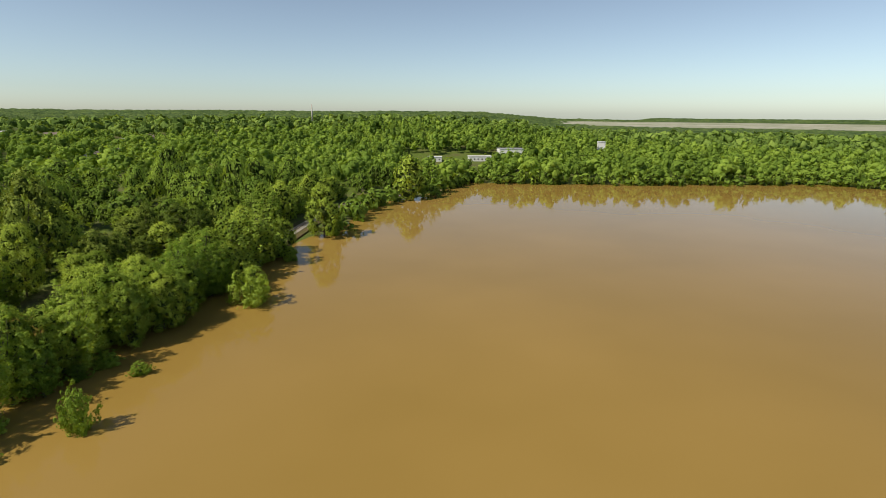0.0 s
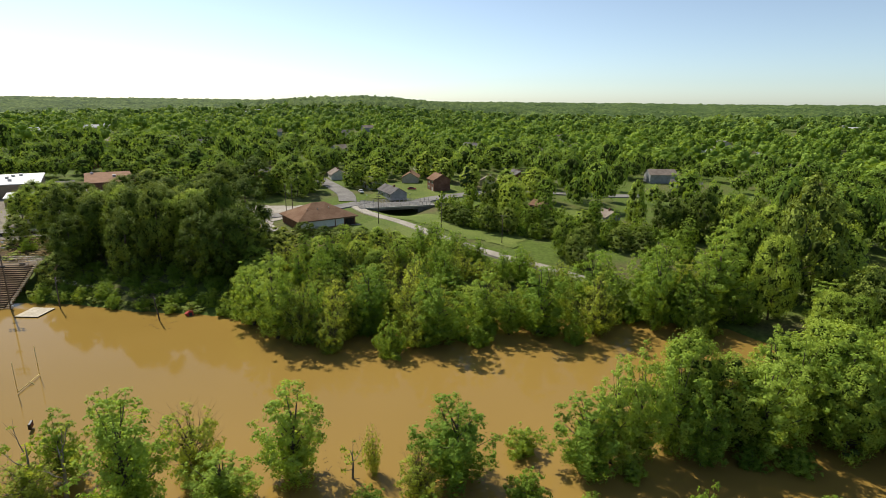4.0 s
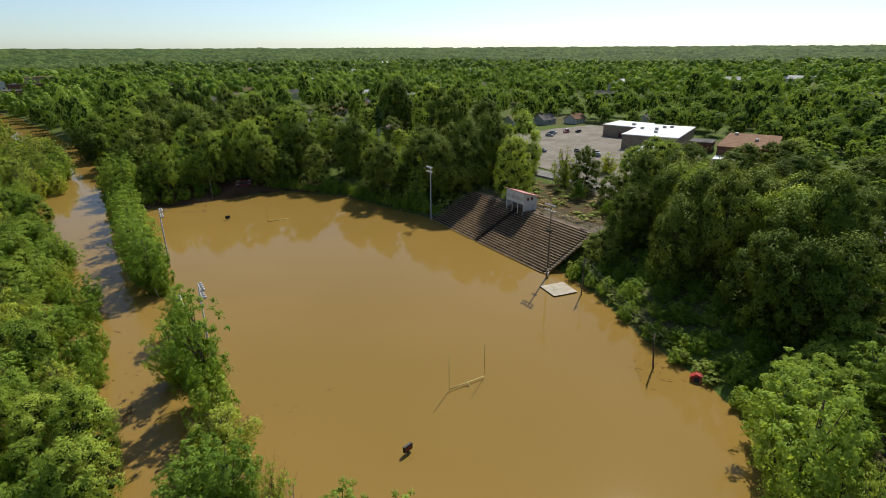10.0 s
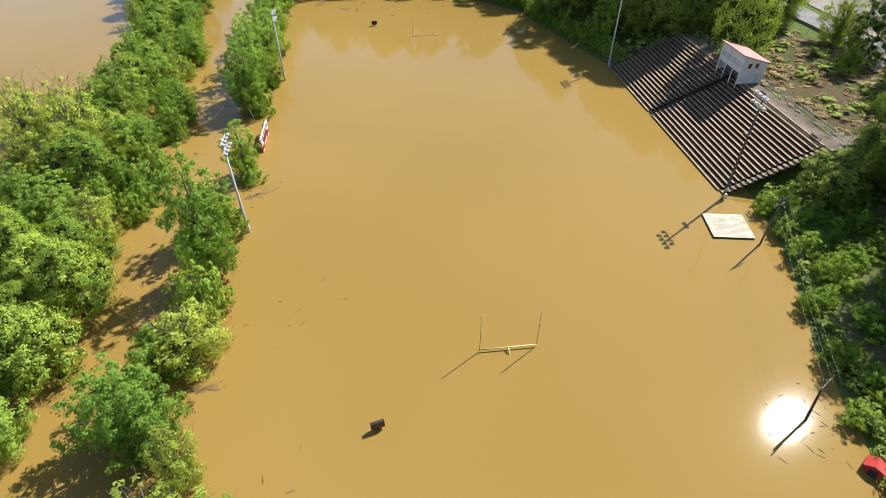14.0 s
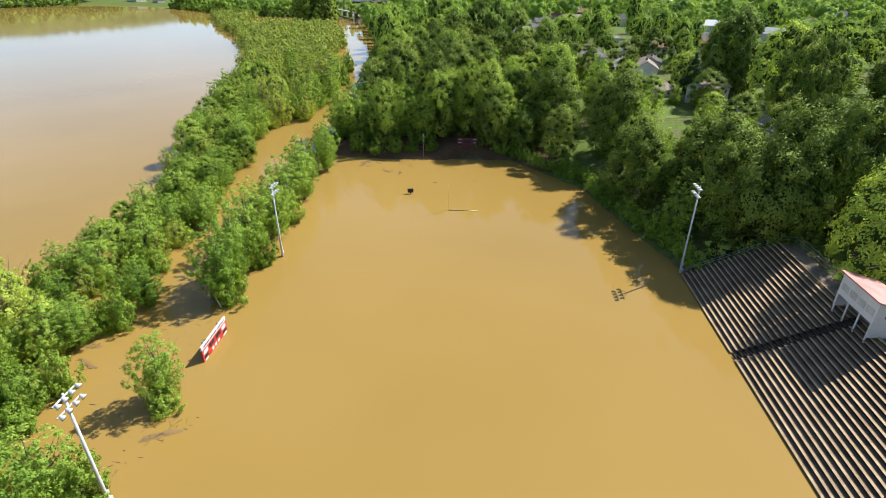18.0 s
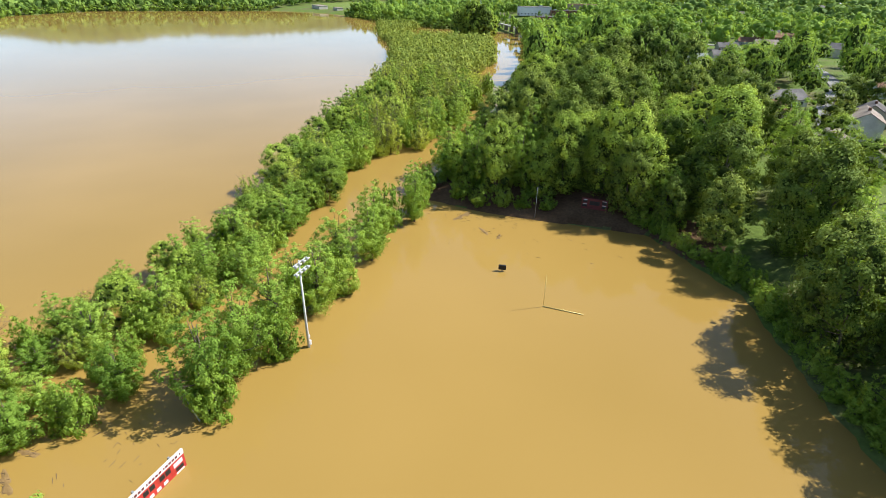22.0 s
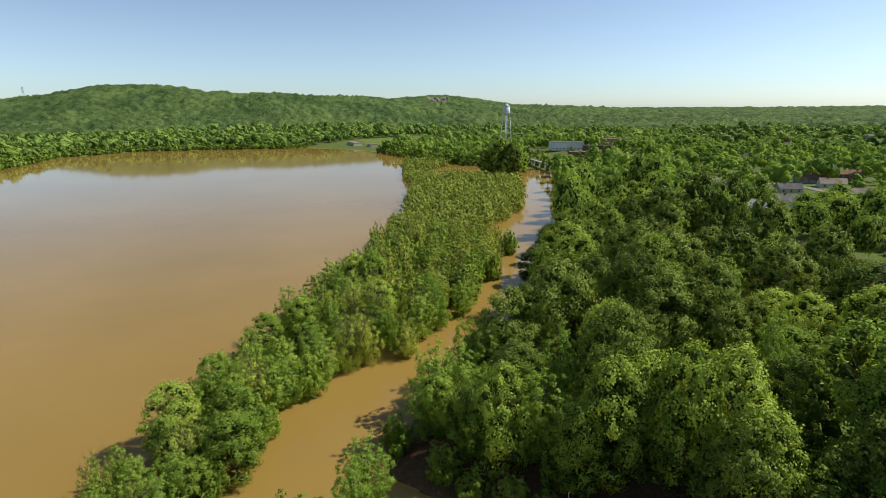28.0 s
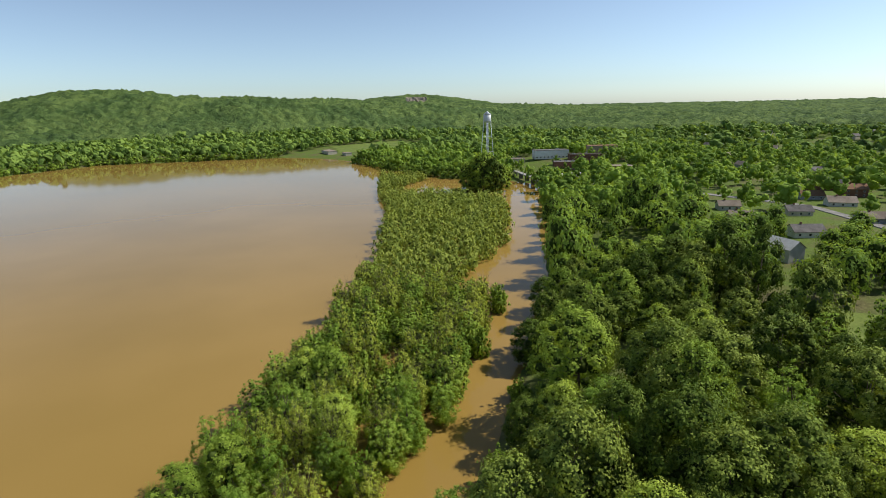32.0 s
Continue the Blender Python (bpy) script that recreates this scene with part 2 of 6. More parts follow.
CAR_COLOURS = [surface("car_" + n, a, b, 0.5, 3.0, 0.3, 0.0, metal=0.2, grain=0.1) for n, a, b in (
    ("white", (0.7, 0.7, 0.7), (0.78, 0.78, 0.78)), ("silver", (0.4, 0.41, 0.42), (0.48, 0.49, 0.5)),
    ("red", (0.3, 0.03, 0.03), (0.36, 0.04, 0.04)), ("blue", (0.04, 0.07, 0.16), (0.05, 0.09, 0.2)), ("black", (0.02, 0.02, 0.02), (0.035, 0.035, 0.035)))]


def ground_material():
    m, n, l, p = nodes_of("woodland_ground")
    a = ramp_of(n, l, noise_of(n, l, 0.05, 4.0), (0.120, 0.172, 0.032), (0.145, 0.130, 0.058), 0.45, 0.70)
    b = ramp_of(n, l, noise_of(n, l, 0.9, 5.0), (0.6,) * 3, (1.0,) * 3, 0.3, 0.7)
    l.new(blend(n, l, 1.0, a, b, "MULTIPLY"), p.inputs["Base Color"])
    p.inputs["Roughness"].default_value, p.inputs["Specular IOR Level"].default_value = 0.95, 0.1
    bp = n.new("ShaderNodeBump")
    bp.inputs["Strength"].default_value, bp.inputs["Distance"].default_value = 0.6, 0.3
    l.new(noise_of(n, l, 1.6, 5.0), bp.inputs["Height"])
    l.new(bp.outputs[0], p.inputs["Normal"])
    return m


def canopy_material():
    m, n, l, p = nodes_of("far_canopy")
    geo = n.new("ShaderNodeNewGeometry")
    v = n.new("ShaderNodeTexVoronoi")
    v.inputs["Scale"].default_value = 0.085
    l.new(geo.outputs["Position"], v.inputs["Vector"])
    sep = n.new("ShaderNodeSeparateColor")
    l.new(v.outputs["Color"], sep.inputs[0])
    # Greens lowered to take in the self-shade that this smooth sheet lacks.
    a = ramp_of(n, l, sep.outputs[0], (0.060, 0.104, 0.028), (0.150, 0.212, 0.058), 0.0, 1.0)
    b = ramp_of(n, l, noise_of(n, l, 0.5, 4.0), (0.55,) * 3, (1.0,) * 3, 0.35, 0.6)
    stands = ramp_of(n, l, noise_of(n, l, 0.007, 3.0), (0.62, 0.70, 0.72), (1.0, 1.0, 1.0), 0.4, 0.56)
    l.new(blend(n, l, 1.0, blend(n, l, 1.0, a, b, "MULTIPLY"), stands, "MULTIPLY"), p.inputs["Base Color"])
    p.inputs["Roughness"].default_value, p.inputs["Specular IOR Level"].default_value = 0.9, 0.1
    bp = n.new("ShaderNodeBump")
    bp.inputs["Strength"].default_value, bp.inputs["Distance"].default_value = 1.0, 2.5
    l.new(noise_of(n, l, 0.25, 5.0), bp.inputs["Height"])
    l.new(bp.outputs[0], p.inputs["Normal"])
    return m


def water_material():
    m, n, l, p = nodes_of("muddy_water")
    a = ramp_of(n, l, noise_of(n, l, 0.012, 3.0), (0.258, 0.163, 0.039), (0.297, 0.188, 0.050), 0.35, 0.65)
    l.new(a, p.inputs["Base Color"])
    p.inputs["Roughness"].default_value, p.inputs["IOR"].default_value = 0.052, 1.33
    p.inputs["Specular IOR Level"].default_value = 0.27
    bp = n.new("ShaderNodeBump")
    bp.inputs["Strength"].default_value, bp.inputs["Distance"].default_value = 0.05, 0.05
    l.new(noise_of(n, l, 0.35, 3.0), bp.inputs["Height"])
    l.new(bp.outputs[0], p.inputs["Normal"])
    return m


# ---- mesh helpers ----
def mesh_of(name, verts, faces, material=None, smooth=False):
    me = bpy.data.meshes.new(name)
    me.from_pydata([tuple(v) for v in verts], [], [tuple(f) for f in faces])
    if material:
        me.materials.append(material)
    if smooth:
        me.shade_smooth()
    return me


def big_mesh(name, verts, faces, material, smooth=False, tone=None, inner=None):
    """A large mesh from arrays; faces is an N x 3 or N x 4 array."""
    me = bpy.data.meshes.new(name)
    k = faces.shape[1]
    me.vertices.add(len(verts))
    me.vertices.foreach_set("co", verts.astype(np.float32).ravel())
    me.loops.add(faces.size)
    me.loops.foreach_set("vertex_index", faces.astype(np.int32).ravel())
    me.polygons.add(len(faces))
    me.polygons.foreach_set("loop_start", np.arange(0, faces.size, k, dtype=np.int32))
    me.polygons.foreach_set("use_smooth", np.full(len(faces), smooth))
    me.materials.append(material)
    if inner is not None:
        # Second slot: the cores' dark colour, shade painted into the crown.
        me.materials.append(CROWN_SHADE)
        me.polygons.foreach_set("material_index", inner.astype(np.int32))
    if tone is not None:
        at = me.attributes.new("tone", "FLOAT", "POINT")
        at.data.foreach_set("value", tone.astype(np.float32))
    me.update(calc_edges=True)
    return me


class Shape:
    """Collects boxes, tubes and prisms into one mesh."""

    def __init__(self):
        self.v, self.f = [], []

    def add(self, verts, faces):
        k = len(self.v)
        self.v += [tuple(v) for v in verts]
        self.f += [tuple(i + k for i in f) for f in faces]
        return self

    def box(self, x0, y0, z0, x1, y1, z1, bevel=0.0):
        b = min(bevel, 0.45 * min(x1 - x0, y1 - y0, z1 - z0))
        if b <= 0:
            v = [(x, y, z) for z in (z0, z1) for x, y in ((x0, y0), (x1, y0), (x1, y1), (x0, y1))]
            return self.add(v, [(3, 2, 1, 0), (4, 5, 6, 7), (0, 1, 5, 4), (1, 2, 6, 5), (2, 3, 7, 6), (3, 0, 4, 7)])
        ring = lambda i, z: [(x0 + i, y0 + i, z), (x1 - i, y0 + i, z), (x1 - i, y1 - i, z), (x0 + i, y1 - i, z)]
        v = ring(b, z0) + ring(0, z0 + b) + ring(0, z1 - b) + ring(b, z1)
        f = [(3, 2, 1, 0), (12, 13, 14, 15)]
        for r in range(3):
            f += [(r * 4 + i, r * 4 + (i + 1) % 4, r * 4 + 4 + (i + 1) % 4, r * 4 + 4 + i) for i in range(4)]
        return self.add(v, f)

    def tube(self, pts, radii, sides=8, cap=True):
        pts = [Vector(p) for p in pts]
        v, f = [], []
        for i, p in enumerate(pts):
            d = (pts[min(i + 1, len(pts) - 1)] - pts[max(i - 1, 0)]).normalized()
            a = d.orthogonal().normalized() if i == 0 else (a - d * a.dot(d)).normalized()
            b = d.cross(a)
            r = radii[i] if isinstance(radii, (list, tuple)) else radii
            v += [p + r * (math.cos(2 * math.pi * k / sides) * a + math.sin(2 * math.pi * k / sides) * b) for k in range(sides)]
        for i in range(len(pts) - 1):
            f += [(i * sides + k, i * sides + (k + 1) % sides, (i + 1) * sides + (k + 1) % sides, (i + 1) * sides + k) for k in range(sides)]
        if cap:
            f += [tuple(reversed(range(sides))), tuple(range((len(pts) - 1) * sides, len(pts) * sides))]
        return self.add(v, f)

    def mesh(self, name, material, smooth=False):
        return mesh_of(name, self.v, self.f, material, smooth)


def part(name, shape, material, parent, label="", smooth=False):
    me = shape if isinstance(shape, bpy.types.Mesh) else shape.mesh(name, material, smooth)
    ob = new(name, me)
    ob.parent = parent
    return tagged(ob, label)


def thing(name, m, label, category, group="", kind=""):
    ob = new(name)
    ob.matrix_basis = m
    return tagged(ob, label, category, group, kind)


# ---- plan: the flood's outline and the height of the land ----
SHORE_WEST = [(6, -640), (-20, -560), (-40, -480), (-66, -361), (-76, -287), (-80, -244), (-78, -200), (-83, -180), (-102, -177), (-139, -179), (-157, -157),
              (-165, -129), (-171, -112), (-174.5, -57), (-171, -42), (-164.5, -25), (-160, -7), (-156, 6), (-151, 20), (-150, 50), (-150, 75), (-146, 100),
              (-136, 124), (-118, 133), (-98, 136), (-89, 155), (-87, 215)]
SHORE_NORTH = [(-78, 242), (-76, 287), (-71, 335), (-52, 352), (-38, 405), (-24, 462), (-15, 434), (51, 436), (140, 445), (259, 462), (330, 400), (520, 300),
               (620, 0), (600, -250), (530, -425), (648, -555), (652, -681), (441, -837), (365, -828), (300, -800), (200, -722), (110, -668), (40, -664)]
FLOOD = np.array(SHORE_WEST + SHORE_NORTH, float)


def flood_distance(x, y):
    """Metres outside the flood's edge; negative within."""
    x, y = np.asarray(x, float), np.asarray(y, float)
    best, inside = np.full(x.shape, 1e9), np.zeros(x.shape, bool)
    for (x0, y0), (x1, y1) in zip(FLOOD, np.roll(FLOOD, -1, 0)):
        dx, dy = x1 - x0, y1 - y0
        s = np.clip(((x - x0) * dx + (y - y0) * dy) / (dx * dx + dy * dy), 0, 1)
        best = np.minimum(best, np.hypot(x - x0 - s * dx, y - y0 - s * dy))
        cross = (y0 > y) != (y1 > y)
        if dy:
            inside ^= cross & (x < dx * (y - y0) / dy + x0)
    return np.where(inside, -best, best)


def step(v, a, b):
    s = np.clip((v - a) / (b - a), 0, 1)
    return s * s * (3 - 2 * s)


def waves(x, y, size):
    return (np.sin(x / size + 1.3 * np.sin(y / size * 0.7)) + np.sin(y / size * 1.2 + 1.7 * np.sin(x / size * 0.6 + 1)) + np.sin((x + y) / size * 0.55 + 2)) / 3


HILLS = [(1480, -1300, 97, 330, 300), (980, -1380, 52, 330, 280), (760, -1700, 54, 420, 330), (1250, -2900, 84, 480, 480), (500, -2300, 36, 500, 400), (2000, -1150, 56, 420, 420), (-5, -790, 12, 120, 90),
         (-330, 900, 20, 420, 260), (-900, 1150, 8, 520, 420), (-60, 820, 16, 170, 200), (-1750, 20, 33, 450, 430), (-1500, 1500, 12, 600, 500), (-2300, 300, 12, 700, 500)]


def land(x, y):
    x, y = np.asarray(x, float), np.asarray(y, float)
    d = flood_distance(x, y)
    west = step(-x, 40, 90) * (1 - step(y, 90, 190)) * step(y, -700, -420)
    slope, cap = 0.05 + 0.30 * west, 2.5 + 6.0 * west
    h = 0.2 + cap * (1 - np.exp(-np.maximum(d, 0) * slope / cap))
    h = h + np.maximum(d - 60, 0) * 0.012 * step(-x, 0, 200) * (1 - step(d, 700, 1500))
    r = np.hypot(x + 110, y + 60)
    az = np.degrees(np.arctan2(y + 60, x + 110))
    low = step(az, -15, 20) * (1 - step(az, 82, 92))
    h = h + 44 * step(r, 900, 4200) * (1 - low) + 3 * waves(x, y, 170) * step(r, 500, 1200) * (1 - low)
    for cx, cy, a, sx, sy in HILLS:
        h = h + a * np.exp(-((x - cx) / sx) ** 2 - ((y - cy) / sy) ** 2) * step(d, 20, 200)
    h = h + 16 * step(r, 3900, 4300) * step(az, 40, 58) * (1 - step(az, 74, 76)) 
    dip = 5.0 * np.exp(-((x + 262) / 16) ** 2 - ((y - 52) / 11) ** 2)
    return np.where(d > 0, h - dip * (d > 0), -0.2 - np.minimum(-d * 0.3, 2.4))


def ground_z(x, y):
    return float(land(np.array([x]), np.array([y]))[0])


def along(points, x, y):
    """Distance from a line of points."""
    best = np.full(np.shape(x), 1e9)
    for (x0, y0), (x1, y1) in zip(points, points[1:]):
        dx, dy = x1 - x0, y1 - y0
        s = np.clip(((x - x0) * dx + (y - y0) * dy) / (dx * dx + dy * dy), 0, 1)
        best = np.minimum(best, np.hypot(x - x0 - s * dx, y - y0 - s * dy))
    return best


# the ground: one sheet of rings that widen outwards
def rings(first, last, growth, count):
    r = [first]
    while r[-1] < last:
        r.append(r[-1] + max(3.2, r[-1] * growth))
    a = np.linspace(0, 2 * np.pi, count, endpoint=False)
    rr, aa = np.meshgrid(np.array(r), a, indexing="ij")
    i, j = np.meshgrid(np.arange(len(r) - 1), np.arange(count), indexing="ij")
    k = (j + 1) % count
    faces = np.stack([i * count + j, (i + 1) * count + j, (i + 1) * count + k, i * count + k], -1).reshape(-1, 4)
    return -110 + rr * np.cos(aa), -60 + rr * np.sin(aa), faces


gx, gy, gf = rings(2.0, 4750, 0.022, 380)
ground = new("ground", big_mesh("ground", np.stack([gx, gy, land(gx, gy)], -1).reshape(-1, 3), gf, ground_material(), smooth=True))
tagged(ground, "wooded river-bottom ground rising to low hills at the horizon", "ground", kind="structure")
water = new("water", mesh_of("water", [(-260, -900, 0), (760, -900, 0), (760, 560, 0), (-260, 560, 0)], [(0, 1, 2, 3)], water_material()))
tagged(water, "calm opaque brown flood water over the playing field", "flood water", kind="structure")

# ---- roads, lots and lawns, laid over the ground ----
TRACK = [(-262, 31), (-246, 36), (-233, 47), (-219, 55), (-204, 62), (-186, 75), (-168, 94), (-158, 104)]
BANK_ROAD = [(-219, -215), (-221, -160), (-222, -132), (-223, -112), (-225, -90), (-228, -76), (-232, -60), (-237, -30), (-243, 2), (-257, 24), (-268, 34)]
TOWN_ROAD = [(-268, 34), (-270, 50), (-277, 72), (-290, 96), (-300, 140), (-306, 200)]
STREET = [(-272, 28), (-292, 27), (-330, 14), (-390, -6), (-470, -30)]
SOUTH_STREET = [(-219, -215), (-200, -232), (-188, -250), (-196, -300), (-214, -360), (-216, -450), (-190, -540), (-120, -600), (-40, -650), (20, -690)]
RAILWAY = [(-104, 150), (-98, 175), (-93, 205), (-94, 252), (-94, 296), (-86, 328), (-71, 345), (-55, 372), (-50, 420), (-45, 470)]
ROADS = [(TRACK, 4.2), (BANK_ROAD, 8), (TOWN_ROAD, 9), (STREET, 9), (SOUTH_STREET, 7.5)]
LOTS = {"school_lot": [(-229, -92), (-229, -112), (-230, -150), (-236, -178), (-270, -194), (-300, -198), (-330, -196), (-338, -170), (-330, -140), (-320, -112), (-290, -98), (-270, -84), (-250, -84)],
        "hall_lot": [(-226, -8), (-217, 6), (-233, 0), (-246, 18), (-262, 12), (-266, -18), (-240, -20)]}
LAWNS = {"levee_grass": [(-254, 36), (-238, 47), (-222, 60), (-206, 70), (-190, 84), (-200, 92), (-222, 78), (-240, 66), (-250, 52)],
         "hall_lawn": [(-217, 14), (-226, 35), (-236, 43), (-222, 51), (-208, 56), (-200, 50), (-205, 34)],
         "corner_lawn": [(-276, 62), (-284, 84), (-318, 84), (-322, 48), (-282, 38)],
         "house_lawn": [(-238, 104), (-226, 128), (-252, 140), (-262, 116)],
         "park_lawn": [(-172, -336), (-150, -344), (-138, -318), (-150, -306), (-164, -312)],
         "south_lawn": [(-180, -196), (-205, -206), (-204, -232), (-190, -228)],
         "far_meadow": [(380, -890), (480, -1010), (420, -1150), (310, -1140), (300, -980)]}


def in_polygon(poly, x, y):
    inside = np.zeros(np.shape(x), bool)
    for (x0, y0), (x1, y1) in zip(poly, poly[1:] + poly[:1]):
        if y1 != y0:
            inside ^= ((y0 > y) != (y1 > y)) & (x < (x1 - x0) * (y - y0) / (y1 - y0) + x0)
    return inside


def dense(points, gap=4.0):
    out = []
    for (x0, y0), (x1, y1) in zip(points, points[1:]):
        k = max(1, int(math.hypot(x1 - x0, y1 - y0) / gap))
        out += [(x0 + (x1 - x0) * i / k, y0 + (y1 - y0) * i / k) for i in range(k)]
    return np.array(out + [points[-1]], float)


def smooth_line(points, gap=4.0):
    p = dense(points, gap)
    for _ in range(8):
        p[1:-1] = (p[:-2] + 2 * p[1:-1] + p[2:]) / 4
    return p


def ribbon(name, points, width, lift, material, label, category):
    p = smooth_line(points)
    d = np.gradient(p, axis=0)
    d /= np.linalg.norm(d, axis=1)[:, None]
    side = np.stack([-d[:, 1], d[:, 0]], 1) * width / 2
    cols = [p + side * s for s in (1.0, 0.5, 0.0, -0.5, -1.0)]
    z = np.max([land(c[:, 0], c[:, 1]) for c in cols], axis=0) + lift
    k = len(p)
    top = np.concatenate([np.column_stack([c, z]) for c in cols])
    skirt = np.concatenate([np.column_stack([c + s * 0.6, z - 1.2]) for c, s in ((cols[0], side / width * 2), (cols[-1], -side / width * 2))])
    faces = [(c * k + i, (c + 1) * k + i, (c + 1) * k + i + 1, c * k + i + 1) for c in range(4) for i in range(k - 1)]
    faces += [(5 * k + i, i, i + 1, 5 * k + i + 1) for i in range(k - 1)] + [(4 * k + i, 6 * k + i, 6 * k + i + 1, 4 * k + i + 1) for i in range(k - 1)]
    return tagged(new(name, mesh_of(name, np.concatenate([top, skirt]), faces, material)), label, category, kind="structure")


def sheet(name, poly, lift, material, label, category):
    """A flat patch that follows the ground, from a grid cut to an outline."""
    xs, ys = [p[0] for p in poly], [p[1] for p in poly]
    g = 1.0 if name != "far_meadow" else 8.0
    ax, ay = np.arange(min(xs), max(xs) + g, g), np.arange(min(ys), max(ys) + g, g)
    X, Y = np.meshgrid(ax, ay, indexing="ij")
    wob = 0.0 if material in (CONCRETE, LOT) else 1.4
    CX, CY = (X + g / 2)[:-1, :-1], (Y + g / 2)[:-1, :-1]
    keep = in_polygon(poly, CX + wob * waves(CX, CY, 1.7), CY + wob * waves(CY, CX, 1.9))
    n = len(ay)
    i, j = np.nonzero(keep)
    f = np.stack([i * n + j, (i + 1) * n + j, (i + 1) * n + j + 1, i * n + j + 1], -1)
    v = np.stack([X, Y, land(X, Y) + lift], -1).reshape(-1, 3)
    used, f = np.unique(f, return_inverse=True)
    ob = new(name, big_mesh(name, v[used], f.reshape(-1, 4), material, smooth=True))
    return tagged(ob, label, category, kind="structure")


ribbon("levee_track", TRACK, 4.2, 0.30, GRAVEL, "pale gravel track along the levee top", "road")
ribbon("bank_road", BANK_ROAD, 7.5, 0.34, ASPHALT, "worn grey asphalt street above the bleachers", "road")
ribbon("town_road", TOWN_ROAD, 9.0, 0.34, ASPHALT, "worn grey street leading off the bridge", "road")
ribbon("side_street", STREET, 8.0, 0.28, ASPHALT, "worn grey side street between houses", "road")
ribbon("south_street", SOUTH_STREET, 6.5, 0.34, ASPHALT, "narrow pale street under the trees", "road")
sheet("school_lot", LOTS["school_lot"], 0.22, LOT, "pale concrete school parking lot", "parking lot")
sheet("hall_lot", LOTS["hall_lot"], 0.22, GRAVEL, "pale gravel and concrete lot beside the brown hall", "parking lot")
sheet("town_lot", [(-34, -664), (8, -660), (24, -690), (4, -712), (-40, -716), (-48, -684)], 0.22, CONCRETE, "pale concrete lot between town buildings", "parking lot")
for key, poly in LAWNS.items():
    sheet(key, poly, 0.18, GRASS, "sunlit mown green grass", "lawn")

# ---- trees ----
rng = np.random.default_rng(7)


def unit(n, r):
    v = r.normal(size=(n, 3))
    return v / np.linalg.norm(v, axis=1)[:, None]


def lobes_of(seed, H, W, base, count, taper, mass=1.0):
    """Masses of leaves over the outside of an uneven dome: centres and radii."""
    r = np.random.default_rng(seed)
    c, rad = [(0, 0, base + (H - base) * 0.45)], [W * 0.26]
    lean = [(r.uniform(0.0, 6.28), r.uniform(0.05, 0.16)) for _ in range(3)]
    for i in range(count):
        s = min(1.0, max(0.0, (i + 0.5) / count + r.uniform(-0.06, 0.06)))
        a = i * 2.39996 + r.uniform(-0.35, 0.35)
        round_ = math.sqrt(max(0.04, 1 - (2 * (0.08 + 0.90 * s) - 1) ** 2)) ** 0.8
        reach = W / 2 * round_ * (1 - taper * s ** 1.5) * (1 + sum(k * math.sin((j + 1) * a + p) for j, (p, k) in enumerate(lean)))
        k = W * mass * r.uniform(0.075, 0.165) * (1.1 - 0.35 * taper * s)
        q = max(0.0, reach - k * r.uniform(0.55, 1.05))
        z = base + k * 0.5 + (H - base - k * 1.2) * s + r.uniform(-0.03, 0.03) * H
        c.append((q * math.cos(a), q * math.sin(a), z))
        rad.append(k)
    return np.array(c), np.array(rad)


def sprays_of(seed, H, W, base, count):
    """Masses of leaves strung along limbs that rise and spread from one foot."""
    r = np.random.default_rng(seed)
    c, rad = [(0, 0, base + 0.5 * (H - base))], [W * 0.1]
    for i in range(count):
        u = math.sqrt((i + 0.5) / count)
        a = i * 2.39996 + r.uniform(-0.4, 0.4)
        out = W * 0.46 * u * r.uniform(0.75, 1.08)
        top = base + (H - base) * (1 - 0.62 * u ** 2.2) * r.uniform(0.82, 1.0)
        foot = base + (H - base) * 0.06 * (1 - u)
        bend = r.uniform(-0.7, 0.7)
        for t in (0.28, 0.42, 0.55, 0.67, 0.79, 0.9, 0.98):
            if r.random() < 0.12:
                continue
            k = W * r.uniform(0.045, 0.115) * (1.3 - 0.7 * t)
            b = a + bend * (t - 0.5) + r.uniform(-0.18, 0.18)
            q = out * t ** 0.8 + r.uniform(-0.7, 0.7) * k
            c.append((q * math.cos(b), q * math.sin(b), foot + (top - foot) * t ** 1.1 - 0.4 * k + r.uniform(-0.5, 0.5) * k))
            rad.append(k)
    return np.array(c), np.array(rad)


